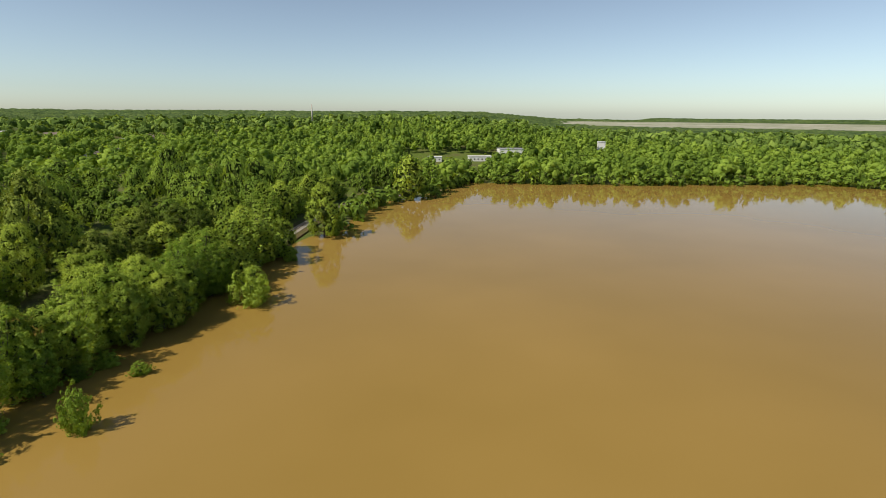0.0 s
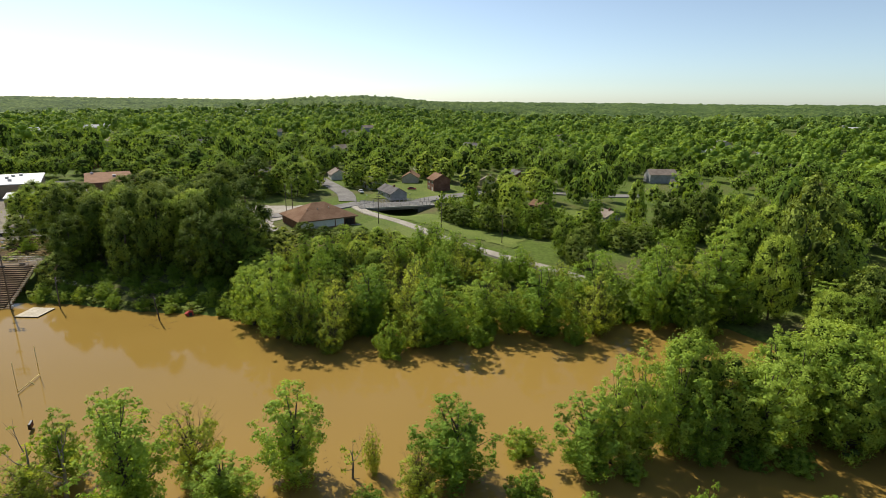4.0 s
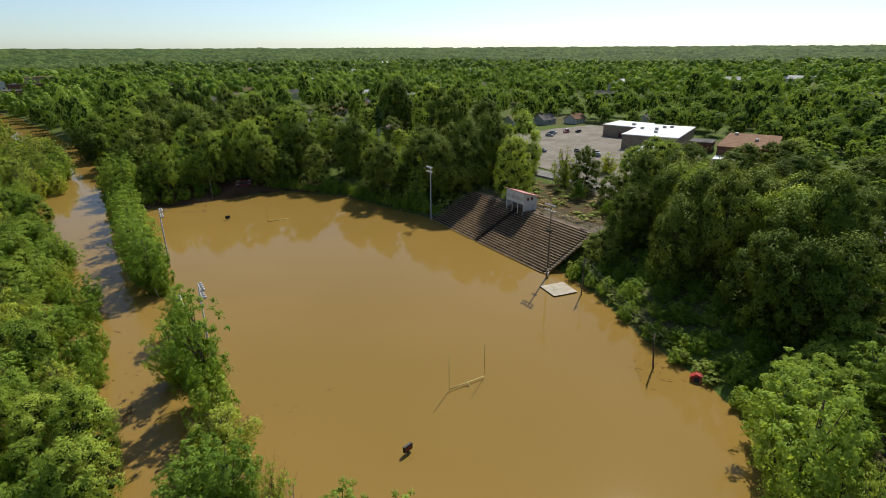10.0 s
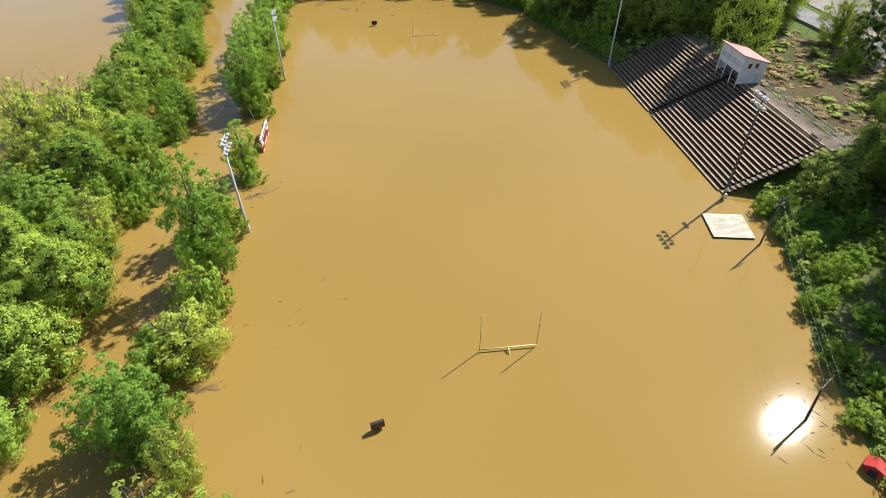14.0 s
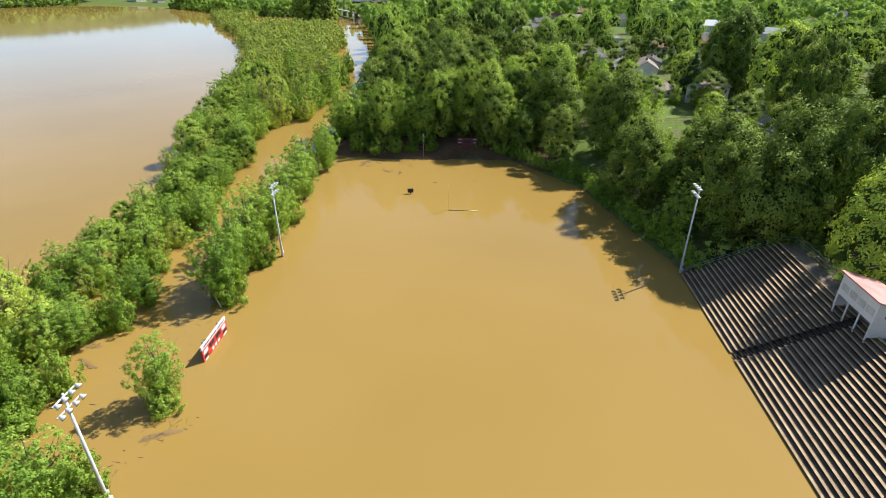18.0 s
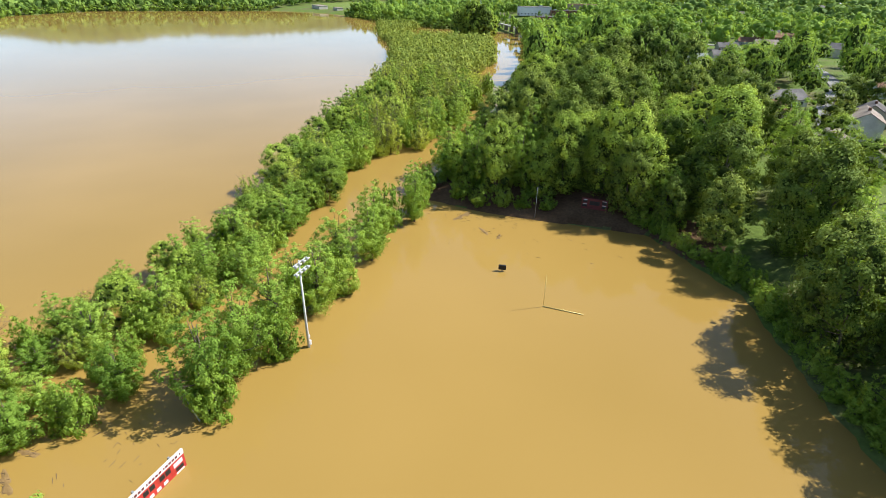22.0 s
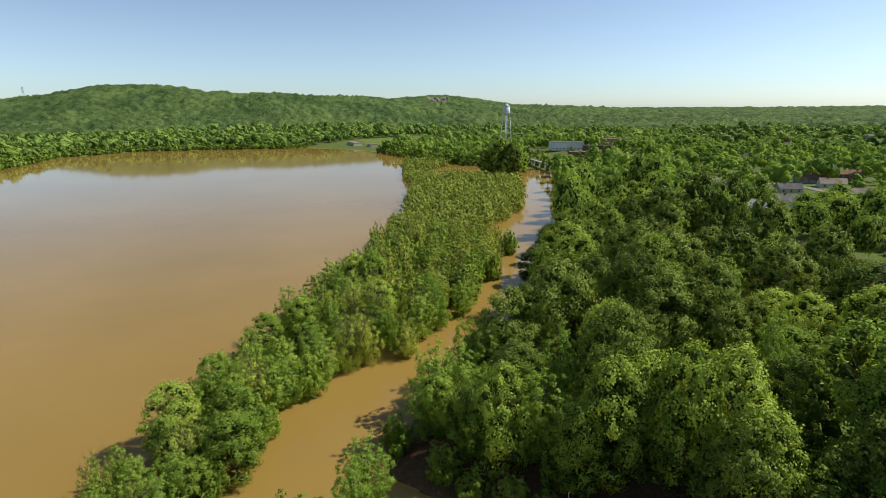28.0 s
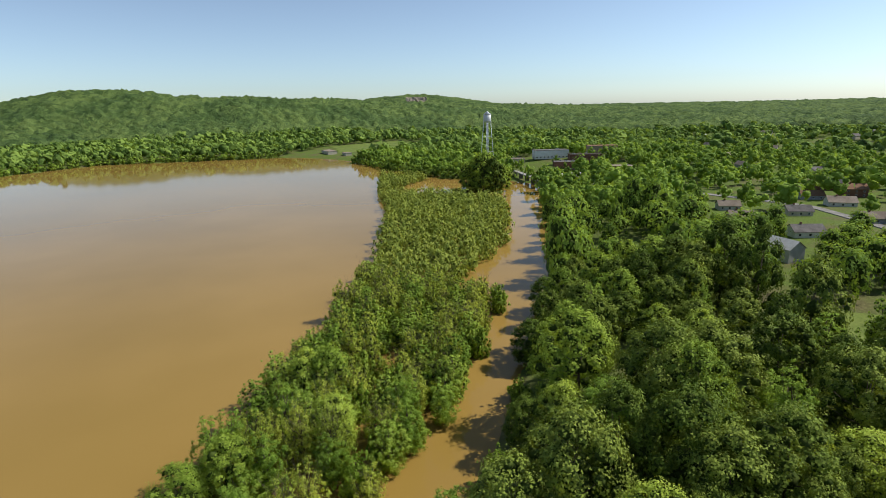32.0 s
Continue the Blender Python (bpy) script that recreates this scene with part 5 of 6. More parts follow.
def bleachers():
    t = thing("bleachers", pose(0, 0, 0), "weathered wooden bleachers half sunk in brown flood water", "bleachers")
    runs = [(-112.0, -104.2), (-104.185, -96.3), (-96.285, -88.4), (-86.7, -77.5), (-77.485, -68.1), (-68.085, -58.6)]
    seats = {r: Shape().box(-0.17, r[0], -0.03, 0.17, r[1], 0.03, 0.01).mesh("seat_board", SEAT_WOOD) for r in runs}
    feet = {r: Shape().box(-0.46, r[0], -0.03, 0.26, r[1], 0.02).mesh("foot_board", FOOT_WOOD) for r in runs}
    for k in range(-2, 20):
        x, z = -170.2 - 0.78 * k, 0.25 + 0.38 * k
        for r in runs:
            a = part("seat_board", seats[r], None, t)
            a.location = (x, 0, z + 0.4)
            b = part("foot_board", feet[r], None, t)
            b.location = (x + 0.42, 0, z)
    # Added dark sheet; it turns the gaps between the boards nearly black.
    part("under_deck", Shape().add([(-168.2, y_, z_) for y_ in (-112.1, -58.5) for z_ in (-0.95, -0.85)] + [(-185.7, y_, z_) for y_ in (-112.1, -58.5) for z_ in (6.95, 7.05)],
                                   [(1, 3, 7, 5), (0, 4, 6, 2), (0, 1, 5, 4), (3, 2, 6, 7), (2, 3, 1, 0), (4, 5, 7, 6)]), DARK_WOOD, t, "added dark sheet behind the gaps under the seats")
    aisle = Shape()
    for k in range(-2, 20):
        aisle.box(-170.4 - 0.78 * k, -88.3, 0.05 + 0.38 * k, -169.6 - 0.78 * k, -86.8, 0.25 + 0.38 * k, 0.02)
        aisle.box(-170.35 - 0.78 * k, -87.6, 0.25 + 0.38 * k, -170.0 - 0.78 * k, -86.9, 0.44 + 0.38 * k, 0.02)
    part("aisle_steps", aisle, DARK_WOOD, t, "weathered steps up the middle")
    tread = Shape().box(-0.35, -58.4, 0.1, 0.35, -57.4, 0.28, 0.02).mesh("end_step", SEAT_WOOD)
    for k in range(-2, 20):
        part("end_step", tread, None, t).location = (-169.95 - 0.78 * k, 0, 0.38 * k)
    for y in np.linspace(-111.6, -57.6, 13):
        part("stringer", Shape().tube([(-168.6, y, -0.9), (-185.3, y, 7.2)], 0.11, 6), RUST, t)
    for y in np.linspace(-111.6, -57.6, 7):
        part("support_post", Shape().tube([(-178, y, -1.0), (-178, y, 3.7)], 0.1, 6), RUST, t)
        part("support_post", Shape().tube([(-184.6, y, -1.0), (-184.6, y, 6.9)], 0.1, 6), RUST, t)
    part("top_walkway", Shape().box(-188.3, -112.2, 7.15, -185.6, -57.2, 7.5, 0.04), WALK, t, "stained walkway behind the top row")
    for y in (-112.3, -57.2):
        rail = Shape()
        for dz in (0.55, 1.05):
            rail.tube([(-169.2, y, 0.1 + dz), (-185.6, y, 8.1 + dz - 0.4), (-188.2, y, 7.5 + dz)], 0.035, 5)
        for k in range(-1, 20, 2):
            rail.tube([(-170.2 - 0.78 * k, y, 0.1 + 0.38 * k), (-170.2 - 0.78 * k, y, 1.35 + 0.38 * k)], 0.035, 5)
        part("end_railing", rail, STEEL, t, "thin galvanised pipe railing")
    back = Shape()
    for dz in (0.5, 1.15, 1.75):
        back.tube([(-188.2, -112.2, 7.5 + dz), (-188.2, -57.2, 7.5 + dz)], 0.03, 5)
    for y in np.arange(-112, -57, 2.4):
        back.tube([(-188.2, y, 7.4), (-188.2, y, 9.3)], 0.035, 5)
    for y in np.arange(-112, -57.3, 0.4):
        back.tube([(-188.2, y, 7.5), (-188.2, y + 0.9, 9.2)], 0.006, 3, False).tube([(-188.2, y + 0.9, 7.5), (-188.2, y, 9.2)], 0.006, 3, False)
    part("back_fence", back, STEEL, t, "wire mesh fence behind the walkway")


def press_box():
    t = thing("press_box", pose(-186.0, -87.3, 7.5) @ Matrix.Diagonal((0.86, 0.81, 0.94, 1)), "white press box with red roof on posts above bleachers", "press box")
    wall = Shape()
    wall.box(-3.0, -5.0, 0.2, -2.85, 5.0, 4.5).box(2.85, -4.85, 2.5, 3.0, 4.85, 6.05).box(-2.85, -4.85, 2.4, 2.85, 4.85, 2.52)
    for y in (-5.0, 4.85):
        wall.add([(x_, y_, z_) for x_, top_ in ((-2.85, 4.5), (3.0, 6.05)) for y_ in (y, y + 0.15) for z_ in (0.2, top_)],
                 [(0, 1, 3, 2), (4, 6, 7, 5), (0, 4, 5, 1), (2, 3, 7, 6), (1, 5, 7, 3), (0, 2, 6, 4)])
    part("wall", wall, WHITE_PAINT, t)
    part("roof", Shape().add([(-3.5, -5.5, 4.38), (3.6, -5.5, 6.26), (3.6, 5.5, 6.26), (-3.5, 5.5, 4.38), (-3.5, -5.5, 4.6), (3.6, -5.5, 6.48), (3.6, 5.5, 6.48), (-3.5, 5.5, 4.6)],
                             [(3, 2, 1, 0), (4, 5, 6, 7), (0, 1, 5, 4), (1, 2, 6, 5), (2, 3, 7, 6), (3, 0, 4, 7)]), RED_ROOF, t, "faded red sheet roof")
    for y in (-4.7, -1.6, 1.6, 4.7):
        part("post", Shape().box(2.8, y - 0.09, -1.0, 3.0, y + 0.09, 2.5), WHITE_PAINT, t)
    # Dark wall added behind the posts, standing in for the opening's shade.
    part("inner_wall", Shape().box(0.3, -4.84, 0.2, 0.45, 4.84, 2.4), DARK_CONCRETE, t, "dark wall added across the shaded opening under the booth")
    for y in (-3.4, -1.1, 1.2, 3.5):
        w = part("window", Shape().box(2.98, y - 0.95, 3.5, 3.06, y + 0.95, 4.7, 0.02), PALE_STEEL, t)
        part("pane", Shape().box(3.05, y - 0.85, 3.6, 3.075, y + 0.85, 4.6), PALE_STEEL, w, "closed pale shutter")
    # Plain dark panels in place of dark framed windows.
    for x in (-0.6, 1.1):
        part("sign_bar", Shape().box(x - 0.4, 4.99, 3.5, x + 0.4, 5.04, 4.5, 0.01), DARK_RED, t, "dark red panel in place of a framed window")
    part("door", Shape().box(-1.9, 4.99, 0.2, -1.0, 5.06, 2.3, 0.02), PALE_STEEL, t)


def bench(x, y):
    t = thing("bench", pose(x, y, 7.5), "low weathered plank bench on the bleacher walkway", "bench", "benches by the press box")
    part("seat", Shape().box(-0.16, -0.9, 0.4, 0.16, 0.9, 0.45, 0.01), SEAT_WOOD, t)
    for yy in (-0.7, 0.7):
        part("leg", Shape().box(-0.13, yy - 0.05, 0, 0.13, yy + 0.05, 0.4), STEEL, t)


def tyre(x, y):
    t = thing("tyre", pose(x, y, 7.5), "old black tyre lying on the walkway", "tyre", "tyres on the walkway")
    ring = [(0.27 * math.cos(k * 0.5236), 0.27 * math.sin(k * 0.5236), 0.1) for k in range(13)]
    part("tread", Shape().tube(ring, 0.1, 8), RUBBER, t, smooth=True)


def light_pole(x, y, facing, material, top=17.2):
    t = thing("light_pole", pose(x, y, 0, 0, 0, facing), "tall stadium light pole standing in flood water", "light pole", "stadium light poles")
    part("pole", Shape().tube([(0, 0, -2.6), (0, 0, 4), (0, 0, top)], [0.23, 0.2, 0.12], 10), material, t, smooth=True)
    for z in (top - 1.6, top - 0.2):
        arm = part("crossarm", Shape().box(0.1, -1.7, z - 0.07, 0.24, 1.7, z + 0.07, 0.015), PALE_STEEL, t)
        for yy in (-1.45, -0.5, 0.5, 1.45):
            lamp = Shape()
            lamp.tube([(0.2, yy, z + 0.05), (0.34, yy, z + 0.02), (0.58, yy, z - 0.1), (0.66, yy, z - 0.14)], [0.1, 0.16, 0.3, 0.32], 10)
            la = part("floodlight", lamp, PALE_STEEL, arm, smooth=True)
    part("upper_brace", Shape().tube([(0, 0, top - 2.6), (0.2, -1.4, top - 1.65)], 0.03, 5).tube([(0, 0, top - 2.6), (0.2, 1.4, top - 1.65)], 0.03, 5), STEEL, t)
    part("control_box", Shape().box(-0.2, 0.16, 0.3, 0.2, 0.55, 1.2, 0.03), PALE_STEEL, t)
    part("junction_box", Shape().box(-0.16, 0.12, 1.7, 0.16, 0.4, 2.3, 0.03), PALE_STEEL, t)
    if material is POLE_WOOD or material is STEEL:
        part("loudspeaker", Shape().box(0.1, -0.7, 11.6, 0.5, 0.7, 12.1, 0.05), BLACK, t)


def goal_post(y):
    t = thing("goal_post", pose(-126.4, y, 0), "pale yellow goal post with its crossbar just above water", "goal post", "goal posts")
    part("crossbar", Shape().tube([(-3.6, 0, 0.36 if y > -80 else 0.1), (3.6, 0, 0.36 if y > -80 else 0.1)], 0.085, 8), YELLOW, t, smooth=True)
    for x in (-3.55, 3.55) if y > -80 else (3.5,):
        part("upright", Shape().tube([(x, 0, 0.5), (x, 0, 6.5)], 0.055 if y > -80 else 0.045, 8), YELLOW, t, smooth=True)
    part("gooseneck", Shape().tube([(0, 0, 0.5), (0, 0.5, 0.35), (0, 1.2, -0.4), (0, 1.4, -2.6)] if y > -80 else [(0, 0, 0.1), (0, -0.5, 0.0), (0, -1.2, -0.4), (0, -1.4, -2.6)], 0.1, 8), YELLOW, t, smooth=True)


def scoreboard():
    t = thing("scoreboard", pose(-90.0, -84.7, 0), "red and white scoreboard partly sunk in flood water", "scoreboard")
    part("cabinet", Shape().box(-0.18, -4.05, -2.2, 0.06, 4.05, 1.95, 0.04), RED_PAINT, t)
    head = part("header_panel", Shape().box(-0.2, -4.05, 1.97, 0.06, 4.05, 2.72, 0.03), WHITE_PAINT, t, "white header panel")
    for i in range(16):
        y = -3.6 + i * 0.47
        part("sign_bar", Shape().box(-0.225, y, 2.2, -0.205, y + (0.3 if i % 5 else 0.14), 2.52), DARK_RED, head, "unreadable dark lettering")
    for i, (y0, y1, z0, z1) in enumerate(((-3.7, -2.4, 1.1, 1.7), (-1.9, -1.2, 1.05, 1.75), (-1.05, -0.35, 1.05, 1.75), (0.35, 1.05, 1.05, 1.75), (1.2, 1.9, 1.05, 1.75), (2.4, 3.7, 1.1, 1.7))):
        part("display", Shape().box(-0.205, y0, z0, -0.182, y1, z1), BLACK if 0 < i < 5 else WHITE_PAINT, t)
    for y0, y1, z0, z1, mt in ((-3.7, -2.6, 0.35, 0.85, BLACK), (2.6, 3.7, 0.35, 0.85, BLACK), (-3.7, -2.5, -0.15, 0.2, WHITE_PAINT), (-1.3, -0.7, 0.15, 0.6, WHITE_PAINT), (-0.3, 0.3, 0.15, 0.6, WHITE_PAINT), (0.7, 1.3, 0.15, 0.6, WHITE_PAINT), (2.7, 3.6, -0.15, 0.2, WHITE_PAINT)):
        part("label_panel", Shape().box(-0.205, y0, z0, -0.182, y1, z1), mt, t)
    for y in (-2.5, 2.5):
        part("rear_post", Shape().box(0.06, y - 0.12, -2.6, 0.5, y + 0.12, 2.6), STEEL, t)


def end_scoreboard():
    t = thing("scoreboard", pose(-126.0, -184.5, 0, 0, 0, 0), "small dark red scoreboard among the trees", "scoreboard")
    part("cabinet", Shape().box(-3.1, -0.2, 2.0, 3.1, 0.2, 4.9, 0.04), DARK_RED, t)
    for x, z in ((-2.3, 4.1), (-2.3, 3.0), (2.3, 4.1), (2.3, 3.0)):
        d = part("display", Shape().box(x - 0.55, 0.2, z - 0.3, x + 0.55, 0.23, z + 0.3), BLACK, t)
        part("caption_bar", Shape().box(x - 0.5, 0.2, z + 0.36, x + 0.5, 0.235, z + 0.5), WHITE_PAINT, t)
    part("clock_display", Shape().box(-1.2, 0.2, 3.3, 1.2, 0.23, 4.3), BLACK, t)
    for x in (-2, 2):
        part("post", Shape().box(x - 0.12, -0.35, -2.4, x + 0.12, -0.2, 4.6), STEEL, t)


def play_clock(x, y, turn):
    t = thing("play_clock", pose(x, y, 0, 0, 0, turn), "black play clock box just above flood water", "play clock", "play clocks")
    part("cabinet", Shape().box(-0.75, -0.2, 0.35, 0.75, 0.2, 1.35, 0.05), BLACK, t)
    part("face", Shape().box(-0.55, 0.2, 0.5, 0.55, 0.215, 1.2), DARK_RED, t, "dim dark red display face")
    part("stand", Shape().box(-0.1, -0.1, -2.4, 0.1, 0.1, 0.35), BLACK, t)


def platform():
    t = thing("floating_platform", pose(-165.9, -49.0, 0, 0, 0, -10), "pale wooden platform afloat beside the bleachers", "platform")
    part("frame", Shape().box(-3.05, -2.95, -0.3, 3.05, 2.95, 0.22, 0.02), DARK_WOOD, t)
    plank = Shape().box(-3.15, -0.145, 0.225, 3.15, 0.145, 0.29, 0.012).mesh("plank", DECK_WOOD)
    for i in range(20):
        part("plank", plank, None, t).location = (0, -2.87 + i * 0.302, 0)


def red_shed():
    t = thing("floating_shed", pose(-160.2, -9.4, -0.1, 10, -14, 32) @ Matrix.Diagonal((0.66, 0.8, 0.9, 1)), "small red shed tilted and afloat in flood water", "shed")
    part("wall", Shape().box(-1.4, -1.0, -0.6, 1.4, 1.0, 0.9, 0.02), RED_PAINT, t)
    part("roof", Shape().add([(-1.65, -1.25, 0.9), (1.65, -1.25, 0.9), (1.65, 1.25, 0.9), (-1.65, 1.25, 0.9), (-1.65, 0, 1.35), (1.65, 0, 1.35)],
                             [(0, 1, 5, 4), (2, 3, 4, 5), (1, 2, 5), (3, 0, 4), (3, 2, 1, 0)]), RED_PAINT, t)
    # Black panel on the wall, standing in for the shade of the open front.
    part("door", Shape().box(1.4, -0.5, -0.5, 1.44, 0.5, 0.75), BLACK, t, "flat black panel in place of the shaded opening")


def ramp_walkway():
    """The path that leaves the top of the bleachers at their end."""
    t = thing("ramp_walkway", pose(0, 0, 0), "stained concrete walkway leading off the top of the bleachers", "walkway")
    part("deck", Shape().box(-193.5, -61.8, 7.1, -188.45, -58.9, 7.4, 0.04), WALK, t)
    for x in (-190, -193):
        part("pier", Shape().box(x - 0.15, -61.4, 2.0, x + 0.15, -59.3, 7.1), DARK_CONCRETE, t)
    for y in (-61.6, -59.1):
        part("rail", Shape().tube([(-193.4, y, 8.4), (-188.5, y, 8.4)], 0.03, 5).tube([(-193.4, y, 7.9), (-188.5, y, 7.9)], 0.025, 5), DARK_CONCRETE, t)
        for x in np.arange(-193.3, -188.4, 1.2):
            part("rail_post", Shape().tube([(x, y, 7.3), (x, y, 8.5)], 0.035, 5), DARK_CONCRETE, t)
    g = thing("gate_rail", pose(-185.2, -61.0, 7.0), "black pipe barrier at the end of the top row", "barrier")
    part("frame", Shape().tube([(0, -1.2, 0.1), (0, -1.2, 1.2), (0, 1.2, 1.2), (0, 1.2, 0.1)], 0.06, 6).tube([(0, 1.2, 1.15), (1.9, 1.2, 0.6), (1.9, 1.2, -0.5)], 0.06, 6), BLACK, g)
    part("panel", Shape().box(-0.03, -1.1, 0.5, 0.03, 0.4, 1.1, 0.01), BLACK, g)


def pad_panel():
    # Black panel added for a dark rectangle of unknown make on the pad.
    t = thing("black_pad_panel", pose(-224.2, -85.2, ground_z(-224.2, -85.2) + 0.62, 0, 0, 64), "flat black panel for a dark rectangle on pale paving", "cover plate")
    part("plate", Shape().box(-2.6, -1.2, 0, 2.6, 1.2, 0.14, 0.02), BLACK, t)
    part("kerb", Shape().box(-2.9, -1.5, -0.3, 2.9, 1.5, 0.05, 0.03), CONCRETE, t)


def utility_pole(x, y, height, turn, arms=2, lean=0.0):
    z = ground_z(x, y)
    t = thing("utility_pole", pose(x, y, max(z, 0.0), lean, 0, turn), "dark wooden utility pole with crossarms", "utility pole", "utility poles")
    part("pole", Shape().tube([(0, 0, -2.5), (0, 0, height)], [0.17, 0.11], 8), POLE_WOOD, t, smooth=True)
    for i in range(arms):
        a = part("crossarm", Shape().box(-1.2, 0.08, height - 0.5 - i * 0.9, 1.2, 0.2, height - 0.37 - i * 0.9, 0.01), POLE_WOOD, t)
        for xx in (-1.05, -0.55, 0.55, 1.05):
            part("insulator", Shape().tube([(xx, 0.14, height - 0.37 - i * 0.9), (xx, 0.14, height - 0.2 - i * 0.9)], [0.05, 0.035], 6), STEEL, a)


def wire(a, b, sag):
    pts = [Vector(a).lerp(Vector(b), i / 10) - Vector((0, 0, sag * 4 * (i / 10) * (1 - i / 10))) for i in range(11)]
    tagged(new("overhead_wire", Shape().tube(pts, 0.009, 4).mesh("overhead_wire", BLACK)), "thin dark overhead wire between utility poles", "wire", "overhead wires")


bleachers()
press_box()
ramp_walkway()
pad_panel()
bench(-186.0, -94.2)
bench(-185.9, -91.6)
tyre(-186.6, -79.4)
tyre(-186.7, -78.6)
light_pole(-91.1, -56.4, 180, PALE_STEEL, 16.3)
light_pole(-90.8, -113.8, 180, PALE_STEEL, 15.6)
light_pole(-169.0, -56.4, 0, POLE_WOOD, 18.6)
light_pole(-169.4, -113.0, 0, PALE_STEEL, 17.8)
goal_post(-29.1)
goal_post(-139.6)
scoreboard()
end_scoreboard()
play_clock(-110.2, -20.0, 15)
play_clock(-112.5, -149.6, -170)
platform()
red_shed()
utility_pole(-168.6, -44.4, 8.8, 20, 2)
utility_pole(-156.8, -15.6, 6.6, 30, 1, 6.0)
utility_pole(-217, 64, 10, 60, 2)
utility_pole(-226, 41, 12, 50, 2)
utility_pole(-196, 82, 10, 60, 1)
utility_pole(-250, 6, 12, 20, 2)
utility_pole(-253, 3, 11, 20, 1)
utility_pole(-83, 321, 9.5, 20, 2)
utility_pole(-225, -104, 10, 80, 1)
utility_pole(-231, -66, 10, 80, 1)
for dx in (-0.9, 0.0, 0.9):
    wire((-168.6 + dx, -44.4, 8.4), (-157 + dx, -15.6, 6.3), 0.5)
    wire((-226, 41 + dx, ground_z(-226, 41) + 11.6), (-217, 64 + dx, ground_z(-217, 64) + 9.6), 0.4)
    wire((-217, 64 + dx, ground_z(-217, 64) + 9.6), (-196, 82 + dx, ground_z(-196, 82) + 9.6), 0.6)
flag = thing("flag_pole", pose(-112.9, -178.0, 0), "bare grey pole at the end of the field", "pole")
part("pole", Shape().tube([(0, 0, -2.4), (0, 0, 8.2)], [0.07, 0.045], 8), STEEL, flag, smooth=True)
stub = thing("leaning_post", pose(-86.5, -95.0, -0.5, 0, 14, 30), "pale leaning post beside a flooded bush", "post")
part("post", Shape().tube([(0, 0, -1), (0, 0, 4.6)], [0.11, 0.09], 7), PALE_STEEL, stub, smooth=True)


# ---- buildings ----
def flat_building(name, x, y, turn, length, width, height, wall_mat, roof_mat, label, windows=6, units=0):
    z = ground_z(x, y) - 0.4
    t = thing(name, pose(x, y, z, 0, 0, turn), label, "building")
    a, b = length / 2, width / 2
    wall = Shape().box(-a, -b, 0, a, -b + 0.3, height).box(-a, b - 0.3, 0, a, b, height).box(-a, -b + 0.3, 0, -a + 0.3, b - 0.3, height).box(a - 0.3, -b + 0.3, 0, a, b - 0.3, height)
    part("wall", wall, wall_mat, t)
    part("roof", Shape().box(-a - 0.4, -b - 0.4, height, a + 0.4, b + 0.4, height + 0.35, 0.05), roof_mat, t)
    for side in (-1, 1):
        for i in range(windows):
            cx = -a + length * (i + 0.5) / windows
            w = part("window", Shape().box(cx - 0.9, side * b - 0.06, 1.6, cx + 0.9, side * b + 0.06, 3.0, 0.02), PALE_STEEL, t)
            part("pane", Shape().box(cx - 0.78, side * (b + 0.07) - 0.012, 1.72, cx + 0.78, side * (b + 0.07) + 0.012, 2.88), GLASS, w)
    part("door", Shape().box(a - 0.02, -0.9, 0.4, a + 0.06, 0.9, 2.7, 0.02), DARK_RED, t)
    r = random.Random(int(x * 7 + y))
    for i in range(units):
        ux, uy = r.uniform(-a * 0.8, a * 0.8), r.uniform(-b * 0.7, b * 0.7)
        part("roof_unit", Shape().box(ux - 0.9, uy - 0.7, height + 0.35, ux + 0.9, uy + 0.7, height + 1.4, 0.05), STEEL, t)
    return t


flat_building("school_wing", -318, -159, 17, 20, 19, 6.0, BRICK_TAN, WHITE_ROOF, "low tan school wing with bright white flat roof", 5, 1)
flat_building("school_building", -309, -133, 25, 42, 24, 6.5, BRICK_TAN, WHITE_ROOF, "tan school building with bright white flat roof", 9, 5)
flat_building("school_hall", -291, -87, 25, 20, 8, 3.6, BRICK_TAN, WHITE_ROOF, "low white-roofed school hall before the gymnasium", 5, 0)
flat_building("school_link", -310, -111, 25, 10, 9, 4.5, BRICK, GREY_ROOF, "low dark brick link between school wings", 3, 0)
flat_building("school_entrance", -279, -113, 25, 17, 10, 4.0, BRICK_TAN, WHITE_ROOF, "low white-roofed school entrance block", 4, 0)
flat_building("school_gymnasium", -311, -90, 25, 42, 20, 7.0, BRICK, BROWN_ROOF, "brown brick school gymnasium with rust-brown roof", 6, 2)


def hip_roof(a, b, z0, z1, ridge, over=0.9):
    A, B_ = a + over, b + over
    return Shape().add([(-A, -B_, z0), (A, -B_, z0), (A, B_, z0), (-A, B_, z0), (-ridge, 0, z1), (ridge, 0, z1), (-A, -B_, z0 - 0.3), (A, -B_, z0 - 0.3), (A, B_, z0 - 0.3), (-A, B_, z0 - 0.3)],
                       [(0, 1, 5, 4), (1, 2, 5), (2, 3, 4, 5), (3, 0, 4), (6, 7, 1, 0), (7, 8, 2, 1), (8, 9, 3, 2), (9, 6, 0, 3), (9, 8, 7, 6)])


